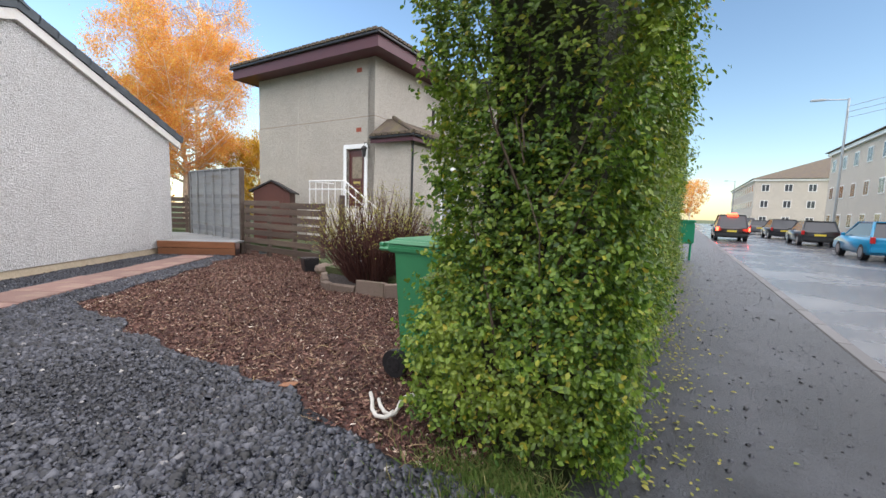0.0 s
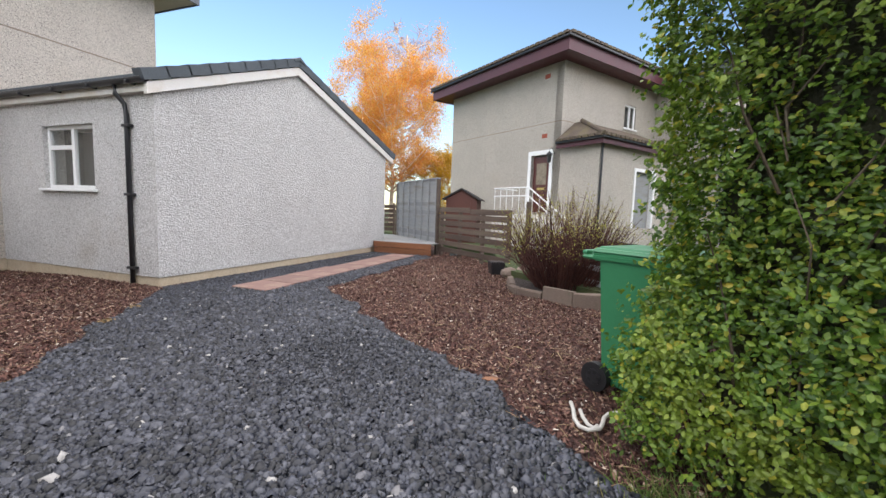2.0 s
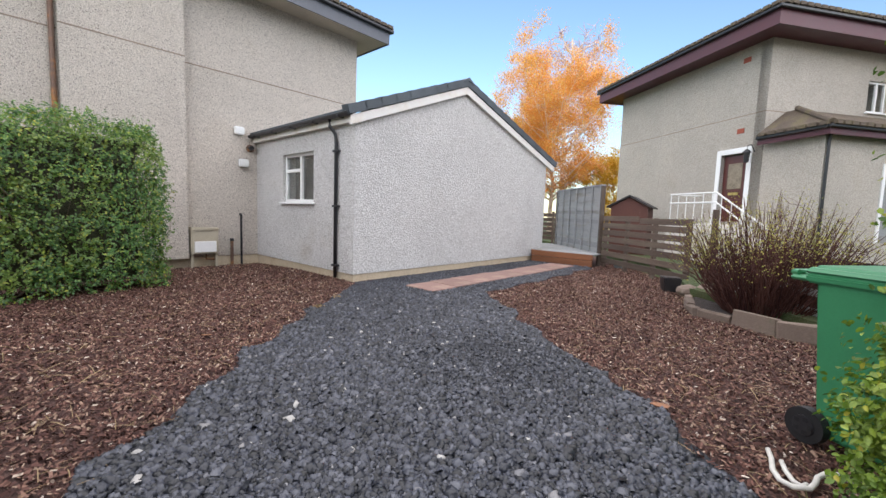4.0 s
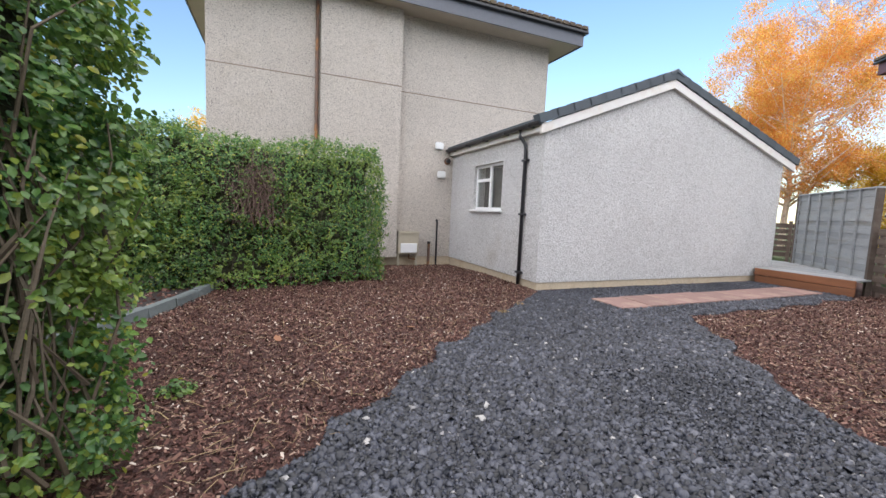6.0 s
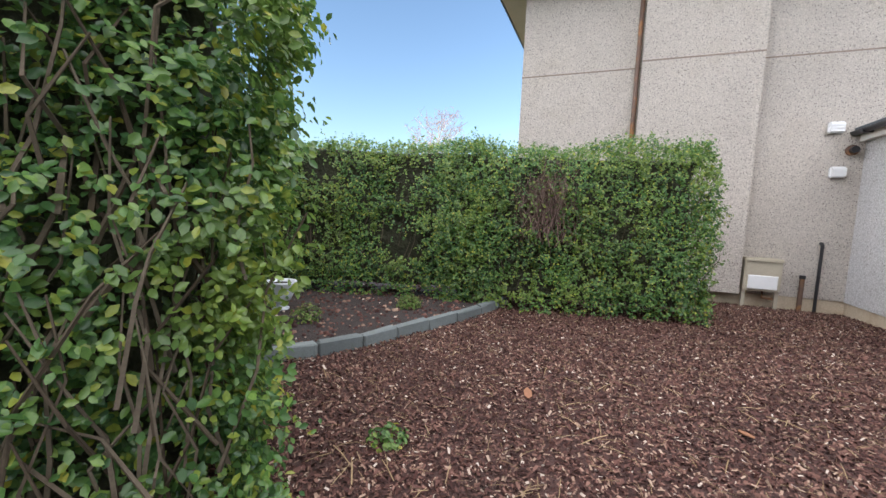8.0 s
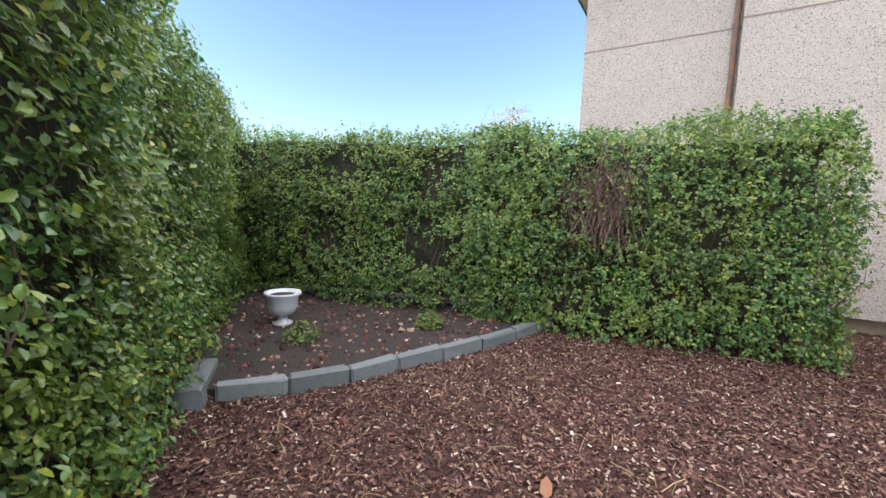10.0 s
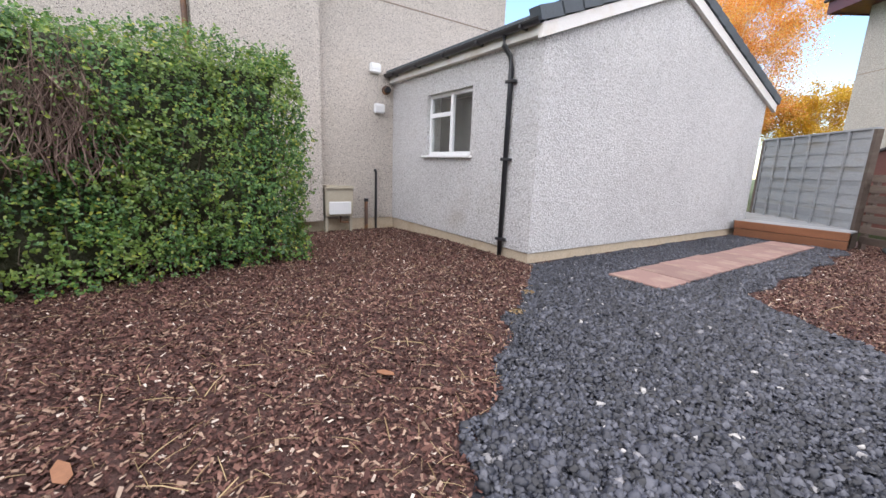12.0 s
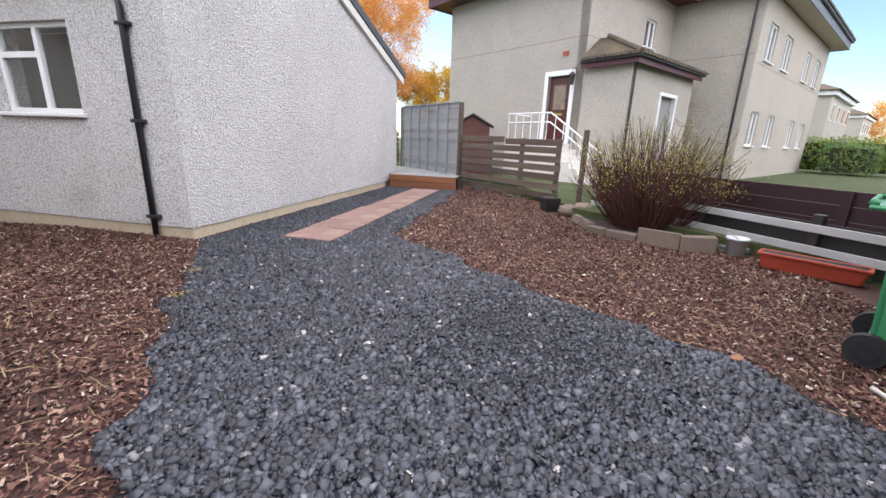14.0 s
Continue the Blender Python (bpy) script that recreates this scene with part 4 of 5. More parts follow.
def block(sx, sy, sz, rough=.012, bev=.015):
    bm = boxes((-sx / 2, -sy / 2, 0, sx / 2, sy / 2, sz), bevel=bev)
    for v in bm.verts:
        v.co += Vector([random.uniform(-rough, rough) for _ in range(3)])
    return bm
edge_line = [(-6.53, -2.20), (-6.23, -1.83), (-6.01, -1.42), (-5.86, -1.01), (-5.67, -.57), (-5.50, -.12), (-5.35, .38), (-5.26, .82), (-5.19, 1.2)]
for a, b in zip(edge_line, edge_line[1:]):
    L_ = math.hypot(b[0] - a[0], b[1] - a[1])
    ang = math.degrees(math.atan2(b[1] - a[1], b[0] - a[0]))
    solid("edging_stone", block(L_ - .012, .10, .20), M_kerb, "grey concrete edging stone round the soil bed", "edging stone", m=pose((a[0] + b[0]) / 2, (a[1] + b[1]) / 2, -.08, random.uniform(-3, 3), random.uniform(-2, 2), ang), group="edging of the soil bed")
solid("edging_stone", block(.62, .17, .2), M_kerb, "grey edging stone turning into the hedge", "edging stone", m=pose(-6.76, -2.20, -.07, 0, 0, 143), group="edging of the soil bed")
solid("flat_stone", block(.34, .24, .09, .02), M_bedstone, "flat reddish stone at the end of the bed", "stone", m=pose(-5.52, 1.12, .05, 4, -5, 20))
SOIL = [(-6.62, -2.22), (-6.26, -1.83), (-5.90, -1.02), (-5.54, -.12), (-5.30, .80), (-5.2, 1.3), (-5.4, 1.9), (-10.4, 1.9), (-10.4, .2), (-7.2, -2.1)]
solid("soil_bed", prism(SOIL, -.2, .055), M_soil, "dark bare soil bed behind the edging", "soil bed", kind="structure")

bed_line = [(3.3, -4.62), (2.9, -4.70), (2.5, -4.80), (2.14, -4.97), (2.01, -5.36), (1.71, -5.81), (1.68, -6.22)]
for i, (a, b) in enumerate(zip(bed_line, bed_line[1:])):
    L_ = math.hypot(b[0] - a[0], b[1] - a[1])
    ang = math.degrees(math.atan2(b[1] - a[1], b[0] - a[0]))
    solid("garden_stone", block(L_ - .015, .11, .17 + .09 * (i > 3)), M_bedstone, "upright pinkish stone slab edging the shrub bed", "stone", m=pose((a[0] + b[0]) / 2, (a[1] + b[1]) / 2, -.06, random.uniform(-9, 9), random.uniform(-5, 5), ang), group="edging of the shrub bed")
for k, (x, y, s) in enumerate(((3.75, -4.55, .32), (4.1, -4.5, .26), (3.9, -4.8, .36), (4.5, -4.4, .22))):
    bm = bmesh.new()
    bmesh.ops.create_icosphere(bm, subdivisions=2, radius=s * .6)
    for v in bm.verts:
        v.co *= 1 + .25 * noise.noise(v.co * 6 + Vector((k * 7, 0, 0)))
        v.co.z *= .7
    solid("boulder", bm, M_bedstone, "rough boulder at the corner of the shrub bed", "boulder", m=pose(x, y, s * .22), group="boulders")
SHRUB_BED = [(3.3, -4.65), (2.17, -5.0), (2.04, -5.37), (1.74, -5.83), (1.71, -6.25), (2.5, -6.5), (4.2, -5.0)]
solid("shrub_bed", prism(SHRUB_BED, -.2, .05), M_soil, "dark soil under the shrub", "soil bed", kind="structure")

def shrub(m):
    sh = thing("shrub", "bare red-stemmed shrub with yellowing tips in the stone-edged bed", "shrub", m)
    n = 620
    a, r = rng.uniform(0, math.tau, n), np.sqrt(rng.uniform(0, 1, n))
    s = np.stack([.42 * r * np.cos(a), .42 * r * np.sin(a), np.zeros(n)], 1)
    H = rng.uniform(.9, 1.72, n) * (1 - .32 * r ** 2)
    e = np.stack([1.08 * r * np.cos(a) + rng.normal(0, .12, n), 1.08 * r * np.sin(a) + rng.normal(0, .12, n), H], 1)
    leafy("branchwork", sh, twigs("branchwork", s, e, .0075, M_redtwig, .05))
    b0 = s + (e - s) * rng.uniform(.4, .9, n)[:, None]
    e2 = b0 + np.stack([rng.normal(0, .15, n), rng.normal(0, .15, n), rng.uniform(.05, .3, n)], 1)
    leafy("fine_growth", sh, twigs("fine_growth", b0, e2, .004, M_redtwig, .02))
    k = rng.integers(0, n, 6000)
    f = np.clip(1 - np.abs(rng.normal(0, .10, 6000)), .3, 1.05)
    p = s[k] + (e - s)[k] * f[:, None] + rng.normal(0, .04, (6000, 3))
    leafy("foliage", sh, scatter("foliage", p, np.tile((0, 0, .5), (6000, 1)), rng.uniform(.016, .03, 6000), M_yellowbud, LEAF4, LF4))
    return sh
shrub(pose(2.78, -5.58, .04))

tr_ = thing("plant_trough", "long empty terracotta-coloured plastic trough on the bark", "planter", pose(1.03, -6.86, 0, 0, 0, 56))
tb = tapered(-.40, .40, .075, -.44, .44, .10, 0, .17, .012)
part("body", tb, M_terracotta, tr_)
part("rim", boxes((-.455, -.115, .155, .455, -.09, .185), (-.455, .09, .155, .455, .115, .185), (-.455, -.09, .155, -.43, .09, .185), (.43, -.09, .155, .455, .09, .185), bevel=.006), M_terracotta, tr_)
part("soil", boxes((-.42, -.088, .172, .42, .088, .178)), M_soil, tr_)
bk = thing("white_bucket", "small dirty white plastic bucket behind the stones", "bucket", pose(1.68, -6.42, 0))
part("body", lathe([(.09, 0), (.12, .2), (.128, .2), (.128, .225), (.115, .225), (.085, .02)], 20), M_urn, bk, smooth=True)
part("handle", tube([(.12, 0, .2), (.10, .09, .26), (0, .13, .28), (-.10, .09, .26), (-.12, 0, .2)], .005, 6), M_steel, bk)
solid("flat_stone", block(.3, .22, .07, .02), M_kerb, "loose grey stone beside the bucket", "stone", m=pose(1.85, -6.45, 0, 5, 3, 30))
pot = thing("dark_pot", "dark square plastic pot by the fence end", "pot", pose(4.02, -4.2, 0, 0, 0, 30))
part("body", tapered(-.12, .12, .12, -.15, .15, .15, 0, .26, .012), M_black, pot)
part("soil", boxes((-.13, -.13, .255, .13, .13, .266)), M_soil, pot)

ur = thing("garden_urn", "small white footed plastic urn standing on the soil", "urn", pose(-7.56, -.90, .05) @ Matrix.Diagonal((.95, .95, .92, 1)))
part("foot", lathe([(.11, 0), (.115, .025), (.06, .05), (.045, .1), (.06, .115)], 24), M_urn, ur, smooth=True)
part("bowl", lathe([(.06, .11), (.13, .14), (.165, .22), (.175, .34), (.205, .37), (.205, .395), (.17, .39), (.15, .34)], 28), M_urn, ur, smooth=True)
part("soil", lathe([(.001, .35), (.155, .352), (.155, .358), (.001, .36)], 20), M_soil, ur)

def tuft(label, m, n, r, h, material):
    tf = thing("bedding_plant", label, "plant", m)
    a = rng.uniform(0, math.tau, n)
    rr = np.sqrt(rng.uniform(0, 1, n)) * r
    z = rng.uniform(.02, h, n) * (1 - .5 * rr / r)
    p = np.stack([rr * np.cos(a), rr * np.sin(a), z], 1)
    leafy("foliage", tf, scatter("foliage", p, p / r + np.array((0, 0, .8)), rng.uniform(.025, .05, n), material))
    e = p[:40] * np.array((.9, .9, 1.0))
    leafy("branchwork", tf, twigs("branchwork", np.zeros((40, 3)), e, .004, M_twig, .005))
    return tf
tuft("small grey-green bedding plant on the soil", pose(-6.21, .02, .05), 420, .17, .24, M_blade)
tuft("sprawling pale green plant beside the urn", pose(-6.94, -1.14, .05), 260, .18, .24, M_blade)
tuft("low weed growing out of the bark", pose(-4.95, -2.75, .0), 120, .12, .1, M_darkleaf)

# ---------- trees ----------
def tree(label, m, H, R, leaf_mat, n_leaf, leaf, bark, seed, low=.25, twig_mat=None, twig_r=.03):
    """A tapered trunk, limbs that fork three times, and leaves about the outer twigs."""
    g = random.Random(seed)
    tr = thing("tree", label, "tree", m)
    bm, tips = bmesh.new(), []
    trunk = [Vector((g.uniform(-.02, .02) * H * k / 6, g.uniform(-.02, .02) * H * k / 6, H * .93 * k / 6)) for k in range(7)]
    tube(trunk, H * .016, 8, bm, H * .003)
    limb = bmesh.new()
    tw = bmesh.new()
    for k in range(46):
        f = low + (1 - low) * (k + g.random()) / 46 * .93
        i = min(5, int(f * 6))
        p = trunk[i].lerp(trunk[i + 1], f * 6 - i)
        a = k * 2.4 + g.uniform(-.4, .4)
        reach = R * (1.05 * math.sin(math.pi * min(.97, .12 + .84 * (f - low) / (1 - low))) ** .6) * g.uniform(.65, 1.0)
        e = p + Vector((math.cos(a) * reach, math.sin(a) * reach, reach * g.uniform(.45, .95)))
        c = p.lerp(e, .5) + Vector((0, 0, -.06 * reach))
        tube([p, c, e], H * .0075 * (1.2 - f), 5, limb, H * .0012)
        for _ in range(7):
            q = p.lerp(e, g.uniform(.35, 1))
            e2 = q + Vector((g.gauss(0, .32), g.gauss(0, .32), g.gauss(.25, .3))) * R * .4
            tube([q, q.lerp(e2, .5) + Vector((0, 0, .03)), e2], H * .0013, 3, tw, H * .0006)
            for _ in range(3):
                q3 = q.lerp(e2, g.uniform(.3, 1))
                e3 = q3 + Vector((g.gauss(0, .3), g.gauss(0, .3), g.gauss(-.05, .3))) * R * .28
                tips.append((q3, e3))
                if twig_mat:
                    tube([q3, e3], H * .0013, 3, tw, H * .0008)
    part("trunk", bm, bark, tr)
    lm = new("limb_growth", meshof(limb, "limb_growth", bark)); lm.parent = tr; tagged(lm, kind="stuff")
    tm = new("fine_growth", meshof(tw, "fine_growth", twig_mat or bark)); tm.parent = tr; tagged(tm, kind="stuff")
    if n_leaf:
        ti = rng.integers(0, len(tips), n_leaf)
        A_ = np.array([tuple(t[0]) for t in tips]); B_ = np.array([tuple(t[1]) for t in tips])
        p = A_[ti] + (B_ - A_)[ti] * rng.uniform(0, 1.1, n_leaf)[:, None] + rng.normal(0, .13 * R / 3, (n_leaf, 3))
        leafy("crown", tr, scatter("crown", p, np.tile((0, 0, .3), (n_leaf, 1)), rng.uniform(.7, 1.3, n_leaf) * leaf, leaf_mat, LEAF4, LF4, tilt=1.5))
    return tr
tree("tall birch with glowing orange autumn leaves", pose(20.2, 6.6, 0), 10.7, 4.7, M_autumn, 110000, .08, M_birch, 3, .22)
tree("bare birch with reddish twigs behind the orange one", pose(27.5, 9.4, 0), 17.0, 3.8, M_faretwig, 0, .05, M_birch, 5, .3, M_faretwig)
tree("yellow-leaved tree behind the fence", pose(22.5, 10.4, 0), 8.5, 2.8, M_goldleaf, 50000, .09, M_birch, 8, .15)
tree("low golden tree beyond the fence panel", pose(22.0, 3.2, 0), 5.0, 2.6, M_goldleaf, 40000, .085, M_birch, 9, .1)
tree("golden shrubby tree beyond the deck", pose(17.5, 7.6, 0), 4.2, 2.0, M_autumn, 26000, .11, M_birch, 12, .05)
tree("distant bare tree with pale twigs over the hedge", pose(-22, 38, 0), 12.5, 4.0, M_faretwig, 0, .1, M_birch, 14, .2, M_faretwig)
tree("distant tree with yellow leaves behind the house", pose(-9.5, 30, 0), 8.2, 2.2, M_goldleaf, 6000, .12, M_birch, 15, .2)
for k, (s_, n_) in enumerate(((128, -4), (138, 3), (150, -9))):
    tree("distant autumn tree at the end of the street", ROAD @ pose(s_, n_, 0), 11 + k, 5.0, M_autumn, 7000, .3, M_birch, 20 + k, .15)

# ---------- the street ----------
for k in range(70):
    s0 = -14 + .915 * k
    solid("kerb_stone", boxes((s0, -8.95, -.25, s0 + .905, -8.80, .005), bevel=.012), M_curbstone, "worn grey kerb stone along the pavement", "kerb stone", m=ROAD, group="kerb of the pavement", kind="structure")
solid("kerb", boxes((50.1, -8.95, -.25, 160, -8.80, .005), (-60, -8.95, -.25, -14.01, -8.80, .005)), M_curbstone, "kerb running on along the street", "kerb", m=ROAD, kind="structure")
solid("kerb", boxes((-60, -15.35, -.25, 160, -15.2, .01)), M_curbstone, "kerb on the far side of the road", "kerb", m=ROAD, kind="structure")

M_flat = harling("pale_flat_render", (0.66, 0.60, 0.53), (0.5, 0.45, 0.4), .05, 30, .008)
M_dark = plain("dark_glass", (0.06, 0.065, 0.075), 0.08)
def block_of_flats(label, s0, n0, s1, n1, H, storeys, sides, m=ROAD, roof=M_browntile, rise=2.2, wall=None):
    fl = thing("block_of_flats" if storeys > 2 else "house", label, "building", m)
    part("wall", boxes((s0, n0, -.2, s1, n1, H)), wall or M_flat, fl)
    part("cornice", boxes((s0 - .25, n0 - .25, H + .003, s1 + .25, n1 + .25, H + .32)), M_white, fl)
    part("roof", hip_roof(s0, n0, s1, n1, H + .40, rise, .45), roof, fl)
    st = H / storeys
    for sd in sides:
        L_ = (s1 - s0) if sd in ("n0", "n1") else (n1 - n0)
        cnt = max(2, int(L_ / 3.0))
        for f in range(storeys):
            for k in range(cnt):
                c = (k + .5) / cnt * L_
                z0, z1 = f * st + st * .34, f * st + st * .80
                hw = .55
                def slab_at(o0, o1, a, b, q0, q1):
                    if sd == "n1": return boxes((s0 + a, n1 + o0, q0, s0 + b, n1 + o1, q1))
                    if sd == "n0": return boxes((s0 + a, n0 - o1, q0, s0 + b, n0 - o0, q1))
                    if sd == "s0": return boxes((s0 - o1, n0 + a, q0, s0 - o0, n0 + b, q1))
                    return boxes((s1 + o0, n0 + a, q0, s1 + o1, n0 + b, q1))
                wn = part("window", slab_at(.0, .05, c - hw, c + hw, z0, z1), M_white, fl)
                part("pane", slab_at(.052, .06, c - hw + .08, c - .04, z0 + .08, z1 - .08), M_dark, wn)
                part("pane", slab_at(.052, .06, c + .04, c + hw - .08, z0 + .08, z1 - .08), M_dark, wn)
    return fl
block_of_flats("pale three-storey block of flats across the road", 24, -31, 57, -20, 8.2, 3, ("n1",))
block_of_flats("pale block of flats farther along the street", 88, -48, 125, -17.5, 8.2, 3, ("s0", "n1"), rise=6.0)
# out of view: added row that keeps low sunlight off the yard
block_of_flats("unseen pale flats added across the road to block low sun", -46, -31, 16, -20, 8.2, 3, ("n1",))
block_of_flats("beige two-storey house farther along the row", 44, .5, 56, 9, 5.6, 2, ("s0", "n0"), wall=M_neigh, rise=2.0)
block_of_flats("beige house at the far end of the row", 74, 1, 86, 9, 5.6, 2, ("s0", "n0"), wall=M_neigh, rise=2.0)
hedge("low clipped garden hedge beside the neighbour's lawn", ROAD @ pose(29.0, -5.6, 0.1), 1.2, 8.0, 1.75, {"x0": 420, "top": 320}, .09, M_leaf, stems=10)
hedge("long clipped hedge beyond the neighbour's house", ROAD @ pose(33.0, -5.6, 0.1), 14, 1.2, 1.7, {"y1": 260, "y0": 120, "top": 220, "x0": 300}, .09, M_leaf, stems=10)
hedge("rounded evergreen bush by the neighbour's lawn", ROAD @ pose(27.4, -4.0, 0.1), 1.6, 2.2, 1.5, {"x0": 700, "y0": 600, "y1": 300, "top": 700}, .06, M_darkleaf, stems=10)

M_tail = plain("lit_tail_lamp", (1.0, 0.05, 0.02), 0.3, emit=6.0)
M_lens = plain("red_lamp_lens", (0.45, 0.02, 0.02), 0.2)
M_plate = plain("yellow_number_plate", (0.72, 0.55, 0.06), 0.4)
def car(label, m, col, length=4.1, width=1.74, height=1.5, lit=False):
    paint, t, b = nodes("car_paint")
    b.inputs["Base Color"].default_value = (*col, 1)
    b.inputs["Roughness"].default_value, b.inputs["Coat Weight"].default_value = .35, .8
    c = thing("car", label, "car", m)
    L, W = length, width / 2
    prof = [(.02, .32), (.0, .75), (.06, .95), (L * .78, .92), (L - .12, .74), (L, .5), (L - .04, .26), (.1, .24)]
    Y = Matrix(((1, 0, 0, 0), (0, 0, 1, 0), (0, 1, 0, 0), (0, 0, 0, 1)))
    bm = prism(prof, -W, W, m=Y)
    bmesh.ops.bevel(bm, geom=bm.edges[:], offset=.06, segments=3, affect="EDGES")
    part("body", bm, paint, c, smooth=True)
    bm = bmesh.new()
    lo = [bm.verts.new(p) for p in ((.08, -W + .05, .9), (L * .72, -W + .05, .9), (L * .72, W - .05, .9), (.08, W - .05, .9))]
    hi = [bm.verts.new(p) for p in ((.42, -W + .22, height - .04), (L * .50, -W + .22, height - .04), (L * .50, W - .22, height - .04), (.42, W - .22, height - .04))]
    for i in range(4):
        bm.faces.new((lo[i], lo[(i + 1) % 4], hi[(i + 1) % 4], hi[i]))
    bm.faces.new(hi)
    bmesh.ops.bevel(bm, geom=bm.edges[:], offset=.03, segments=2, affect="EDGES")
    part("glasshouse", bm, M_dark, c, "dark car glass")
    part("roof_panel", boxes((.36, -W + .2, height - .05, L * .52, W - .2, height), bevel=.03, segs=2), paint, c)
    for sy in (-1, 1):
        part("pillar", tube([(.07, sy * (W - .07), .9), (.42, sy * (W - .21), height - .03)], .045, 6), paint, c)
        part("pillar", tube([(L * .72, sy * (W - .07), .9), (L * .50, sy * (W - .21), height - .03)], .035, 6), paint, c)
        part("tail_lamp", boxes((-.025, sy * (W - .06) - .11, .68, .05, sy * (W - .06) + .03 * sy, .92), bevel=.012), M_tail if lit else M_lens, c, "red tail lamp")
        part("mirror", boxes((L * .62, sy * (W + .08) - .07, .9, L * .62 + .1, sy * (W + .08) + .07, 1.02), bevel=.02), paint, c)
        for x in (.72, L - .78):
            wh = part("wheel", tube([(x, sy * (W - .2), .31), (x, sy * (W + .005), .31)], .31, 20), M_rubber, c)
            part("rim", tube([(x, sy * (W - .02), .31), (x, sy * (W + .012), .31)], .2, 14), M_steel, wh)
    part("number_plate", boxes((-.03, -.26, .62, -.005, .26, .73)), M_plate, c)
    part("bumper", boxes((-.05, -W + .05, .34, .08, W - .05, .54), bevel=.03, segs=2), M_black if lit else paint, c)
    if lit:
        part("brake_lamp", boxes((.26, -.3, height - .1, .4, .3, height - .06)), M_tail, c, "lit high brake lamp")
        part("roof_sign", boxes((.9, -.3, height + .002, 1.1, .3, height + .1), bevel=.02), M_tail, c)
    return c
car("black car with lit brake lights beside the pavement", ROAD @ pose(32.5, -10.1, -.095), (.012, .012, .014), 4.6, 1.8, 1.75, lit=True)
car("bright blue hatchback parked across the road", ROAD @ pose(21.2, -14.15, -.095), (.005, .22, .42))
car("dark parked hatchback across the road", ROAD @ pose(31.5, -14.2, -.095), (.02, .02, .023))
car("black parked estate car across the road", ROAD @ pose(41.0, -14.2, -.095), (.015, .015, .02), 4.5, 1.8, 1.6)
car("grey parked car farther along the road", ROAD @ pose(53.0, -14.2, -.095), (.12, .12, .13))
car("pale van-like car parked at the far kerb", ROAD @ pose(62.0, -14.2, -.095), (.5, .5, .5), 4.6, 1.8, 1.8)

def street_lamp(m, h):
    sl = thing("street_lamp", "grey steel street lamp across the road", "street lamp", m, group="street lamps")
    part("pole", tube([(0, 0, -.1), (0, 0, 1.2), (0, 0, 1.25), (0, 0, h)], .10, 12, None, .06), M_steel, sl)
    part("arm", tube([(0, 0, h - .08), (0, 1.2, h + .02)], .035, 8), M_steel, sl)
    part("head", boxes((-.13, 1.1, h - .03, .13, 1.85, h + .08), bevel=.03, segs=2), M_steel, sl)
    return sl
street_lamp(ROAD @ pose(35.7, -15.7, 0), 9.2)
street_lamp(ROAD @ pose(100, -15.7, 0), 9.2)
for k in range(3):
    p0, p1 = Vector((35.7, -15.7, 8.7 - .35 * k)), Vector((10, -22, 7.9 - .2 * k))
    solid("overhead_cable", tube([p0.lerp(p1, f / 8) + Vector((0, 0, -.5 * math.sin(math.pi * f / 8))) for f in range(9)], .012, 4), M_black, "thin black cable strung from the lamp pole", "cable", m=ROAD, group="overhead cables")
lb_ = thing("litter_bin", "bright green litter bin on legs at the pavement edge", "litter bin", ROAD @ pose(15.1, -7.35, 0))
M_brightgreen = surface("bright_green_paint", (0.01, 0.26, 0.13), .4, 40, 4, .15, .1)
part("body", boxes((-.25, -.28, .5, .25, .28, 1.15), bevel=.03, segs=2), M_brightgreen, lb_)
part("hood", boxes((-.27, -.30, 1.15, .27, .30, 1.24), bevel=.03, segs=2), M_brightgreen, lb_)
for x, y in ((-.18, -.2), (-.18, .2), (.18, -.2), (.18, .2)):
    part("leg", tube([(x, y, -.02), (x, y, .52)], .03, 8), M_brightgreen, lb_)

# ---------- loose ground cover ----------
def inside(poly, p):
    r = np.zeros(len(p), bool)
    for (x0, y0), (x1, y1) in zip(poly, poly[1:] + poly[:1]):
        c = (y0 > p[:, 1]) != (y1 > p[:, 1])
        r ^= c & (p[:, 0] < (x1 - x0) * (p[:, 1] - y0) / (y1 - y0 + 1e-12) + x0)
    return r

def sow(n, x0, y0, x1, y1, near=None):
    p = np.stack([rng.uniform(x0, x1, n), rng.uniform(y0, y1, n)], 1)
    return p

def edge_noise(p):
    return p + .10 * np.stack([np.sin(p[:, 1] * 5.1) + np.sin(p[:, 0] * 11 + 1), np.sin(p[:, 0] * 4.7) + np.sin(p[:, 1] * 12 + 2)], 1) * .5

q = sow(470000, -6.2, -7.0, 6.2, 0)
w = edge_noise(q)
ingr = inside(GRAVEL, w)
# worn wheel tracks hold fewer and smaller stones
track = np.clip(np.sin(q[:, 0] * 1.9 + q[:, 1] * .6) + np.sin(q[:, 1] * 1.7 - q[:, 0] * .9 + 1.0), 0, 2) / 2
far_ = np.clip((q[:, 1] + 3.2) / 3, 0, 1)
keep = ingr & (rng.uniform(0, 1, len(q)) < (.95 - .55 * track) * (1 - .35 * far_))
onpath = (q[:, 0] > .5) & (q[:, 0] < 6.0) & (q[:, 1] > -1.55) & (q[:, 1] < -.82)
keep &= ~onpath
g = q[keep]
STONE = np.array([(-.5, -.3, 0), (.5, -.36, 0), (.42, .4, 0), (-.44, .34, 0), (-.36, -.2, .46), (.34, -.26, .30), (.26, .30, .54), (-.32, .14, .36)])
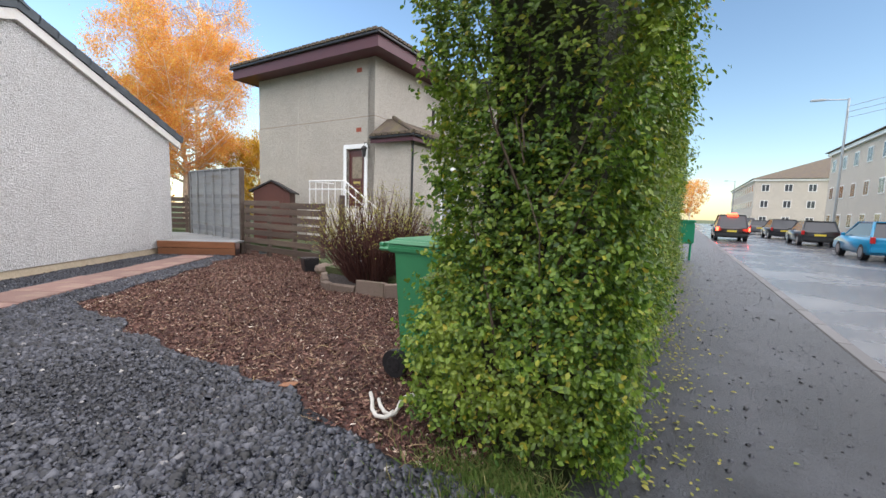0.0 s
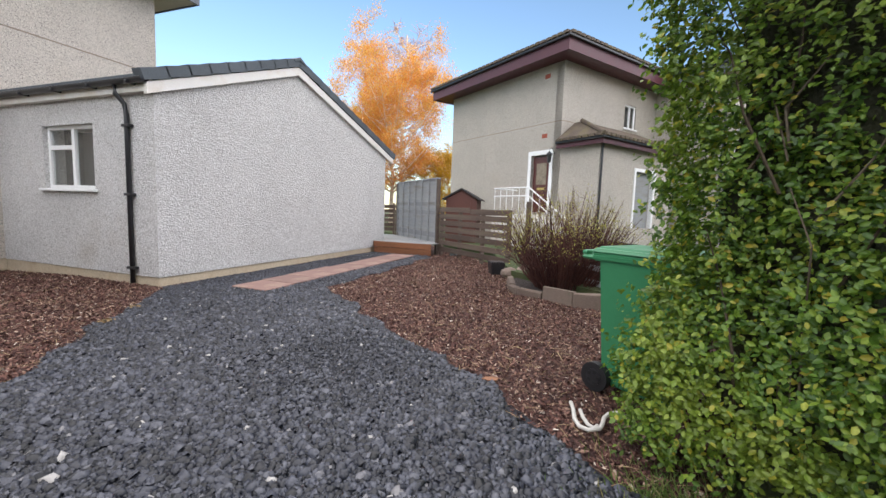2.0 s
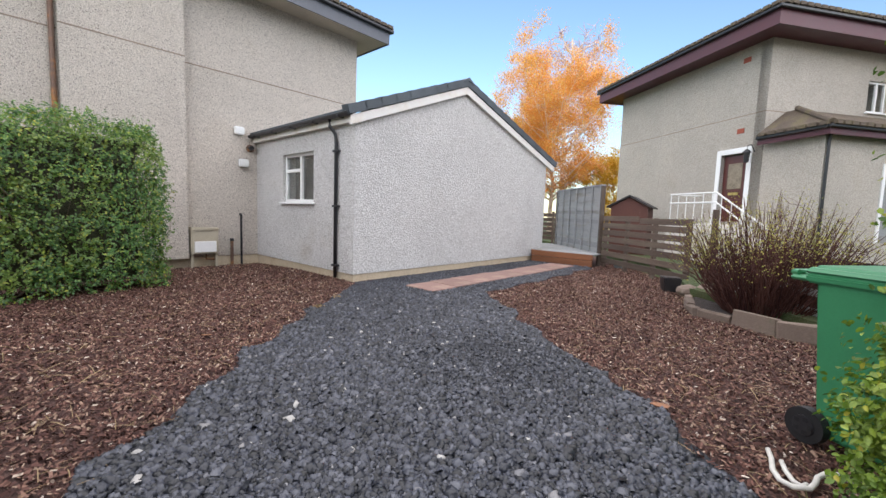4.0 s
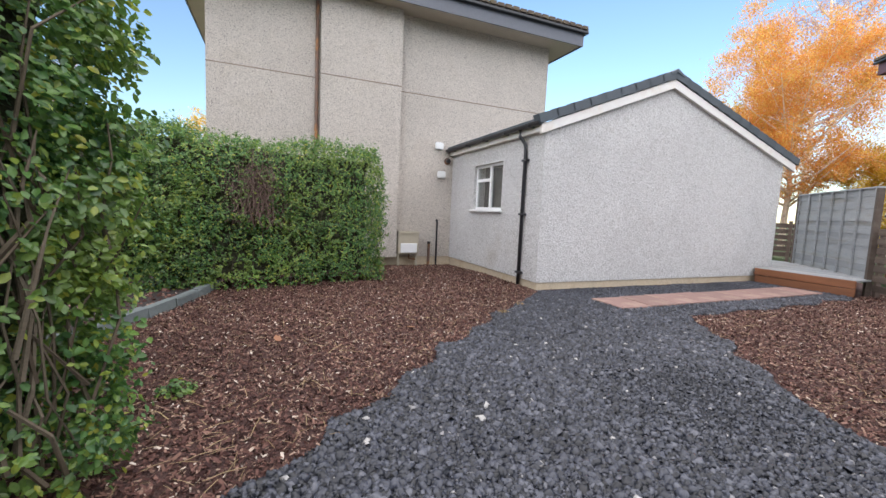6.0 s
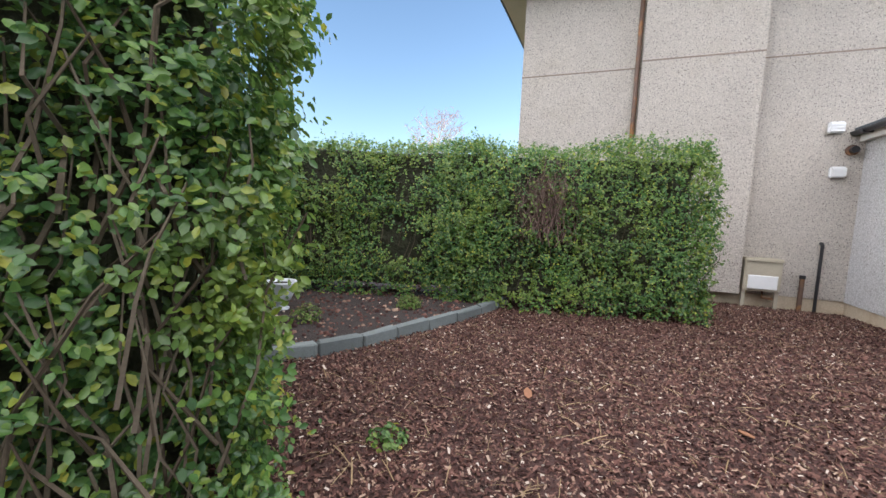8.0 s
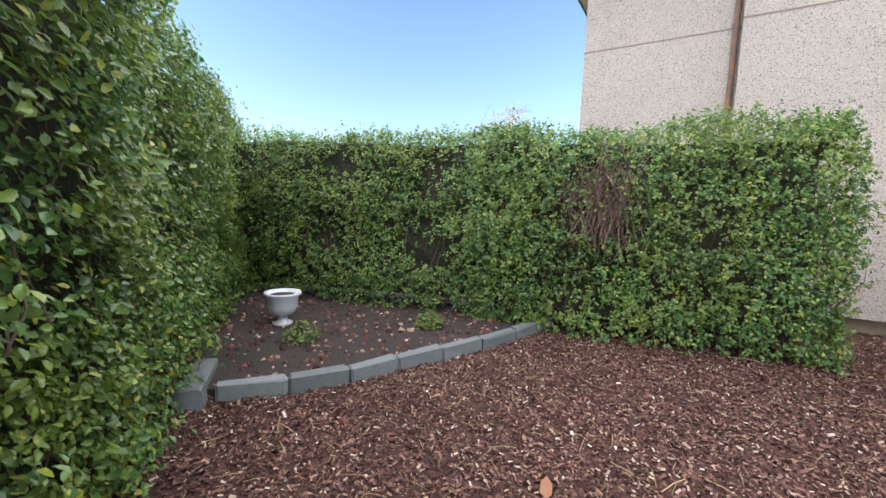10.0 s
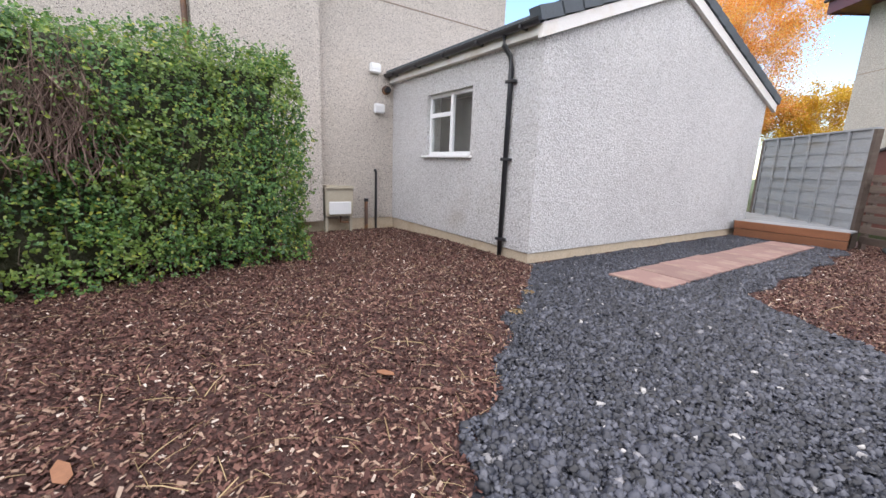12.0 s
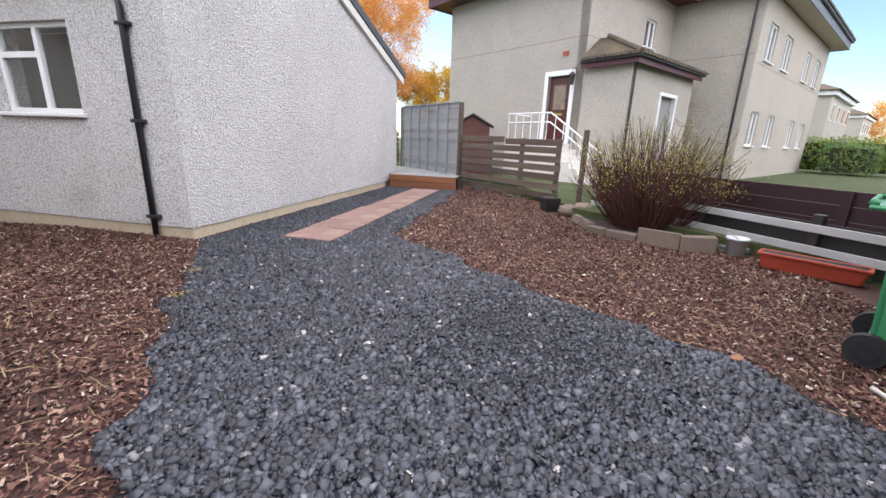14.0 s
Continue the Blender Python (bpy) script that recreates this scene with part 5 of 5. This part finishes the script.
SF = [(4, 5, 6, 7), (0, 1, 5, 4), (1, 2, 6, 5), (2, 3, 7, 6), (3, 0, 4, 7)]
sz = rng.gamma(4, .0048, len(g)) * (1.2 - .5 * track[keep]) * (1 - .42 * far_[keep]) + .007
sz = np.minimum(sz, .068)
pos = np.column_stack([g, rng.uniform(-.004, .008, len(g))])
tagged(new("gravel", scatter("gravel", pos, np.tile((0, 0, 1.0), (len(g), 1)), sz, M_stone, STONE, SF, tilt=.85)), "loose dark slate chippings over the driveway", "gravel", kind="stuff")

CHIP = np.array([(-.5, -.17, 0), (.45, -.22, .05), (.5, .15, .03), (-.42, .2, .06)])
q = sow(720000, -7.4, -6.9, 9.0, 3.9)
blk = inside(GRAVEL, edge_noise(q) * .985) | ((q[:, 0] > -.02) & (q[:, 1] > -.05)) | onpath[:0].any()
ok = inside(bark_plan, q) & ~blk
soil_ = SOIL
ok &= ~inside(soil_, q) & ~inside(SHRUB_BED, q)
ok &= ~((q[:, 0] > 6.1) & (q[:, 1] > -1.9))
g = q[ok]
pos = np.column_stack([g, rng.uniform(-.01, .014, len(g)) + dip(g[:, 1])])
tagged(new("bark_chips", scatter("bark_chips", pos, np.tile((0, 0, 1.0), (len(g), 1)), rng.gamma(4, .0038, len(g)) + .010, M_chip, CHIP, LF4, tilt=.75)), "reddish-brown bark chippings over the garden", "bark chips", kind="stuff")
sub = g[rng.integers(0, len(g), 6500)] + rng.normal(0, .06, (6500, 2))
STRAW = np.array([(-.5, -.014, 0), (0, -.016, .05), (.5, -.012, 0), (.5, .012, 0), (0, .016, .05), (-.5, .014, 0)])
tagged(new("straw", scatter("straw", np.column_stack([sub, rng.uniform(.012, .022, len(sub)) + dip(sub[:, 1])]), np.tile((0, 0, 1.0), (len(sub), 1)), rng.gamma(3, .020, len(sub)) + .02, M_straw, STRAW, [(0, 1, 4, 5), (1, 2, 3, 4)], tilt=.2)), "pale straw and splinters lying on the bark", "straw", kind="stuff")
# crumbs and fallen leaves on soil and pavement
q = sow(3500, -10, -2.4, -4.8, 1.6)
q = q[inside(soil_, q)]
tagged(new("soil_crumbs", scatter("soil_crumbs", np.column_stack([q, np.full(len(q), .055)]), np.tile((0, 0, 1.0), (len(q), 1)), rng.gamma(3, .008, len(q)) + .006, M_chip, STONE, SF, tilt=.6)), "crumbs and small stones on the soil", "soil", kind="stuff")
k = 900
ls = np.column_stack([rng.uniform(1.5, 14, k), -7.2 - np.abs(rng.normal(0, .22, k))])
lw = np.array([tuple((ROAD @ Vector((a, b, 0.0)))[:2]) for a, b in ls])
tagged(new("fallen_leaves", scatter("fallen_leaves", np.column_stack([lw, np.full(k, .004)]), np.tile((0, 0, 1.0), (k, 1)), rng.uniform(.018, .045, k), M_yellowbud, tilt=.3)), "small fallen yellow leaves along the hedge foot", "fallen leaves", kind="stuff")
k = 5200
gs = np.column_stack([rng.normal(1.93, .15, k), rng.normal(-6.62, .22, k)])
gw = np.array([tuple((ROAD @ Vector((a, b, 0.0)))[:2]) for a, b in gs])
BLADE = np.array([(-.05, 0, 0), (.05, 0, 0), (.035, .55, .12), (0, 1, .35), (-.035, .55, .12)])
hh = np.tile((0.0, 1.0, 0.0), (k, 1)) + rng.normal(0, .6, (k, 3)); hh[:, 2] = .35
tagged(new("grass_tuft", scatter("grass_tuft", np.column_stack([gw, np.full(k, -.005)]), hh, rng.uniform(.035, .085, k), M_blade, BLADE, [(0, 1, 2, 3, 4)], tilt=.4, spin=None)), "short grass growing at the hedge end", "grass", kind="stuff")
for x, y, c in ((-2.9, -1.7, "orange_leaf"), (-1.22, -5.3, "brown_leaf"), (-4.3, -1.75, "orange_leaf")):
    solid("fallen_leaf", prism([(-.07, 0), (-.02, .03), (.05, .028), (.08, 0), (.04, -.03), (-.03, -.028)], 0, .004), surface(c, (.26, .12, .06), .7), "curled orange-brown fallen leaf on the bark", "leaf", m=pose(x, y, .02, 6, 9, random.uniform(0, 360)), group="fallen leaves")
k = 2600
gp_ = np.column_stack([rng.uniform(-3, 22, k), rng.uniform(-8.75, -7.25, k)])
gpw = np.array([tuple((ROAD @ Vector((a, b, 0.0)))[:2]) for a, b in gp_])
tagged(new("grit", scatter("grit", np.column_stack([gpw, np.full(k, -.008)]), np.tile((0, 0, 1.0), (k, 1)), rng.gamma(2, .005, k) + .004, M_stone, STONE, SF, tilt=.4)), "loose grit and crumbs over the tarmac pavement", "grit", kind="stuff")
tuft("tiny weed at the edge of the gravel", pose(-1.45, -1.3, .0), 30, .07, .03, M_straw)
tuft("small weed in the gravel by the bark", pose(-.95, -.95, .0), 25, .07, .03, M_straw)
solid("flat_stone", block(.26, .2, .12, .03), M_kerb, "pale rough stone at the foot of the fence", "stone", m=pose(6.75, -2.35, -.02, 8, -6, 15))
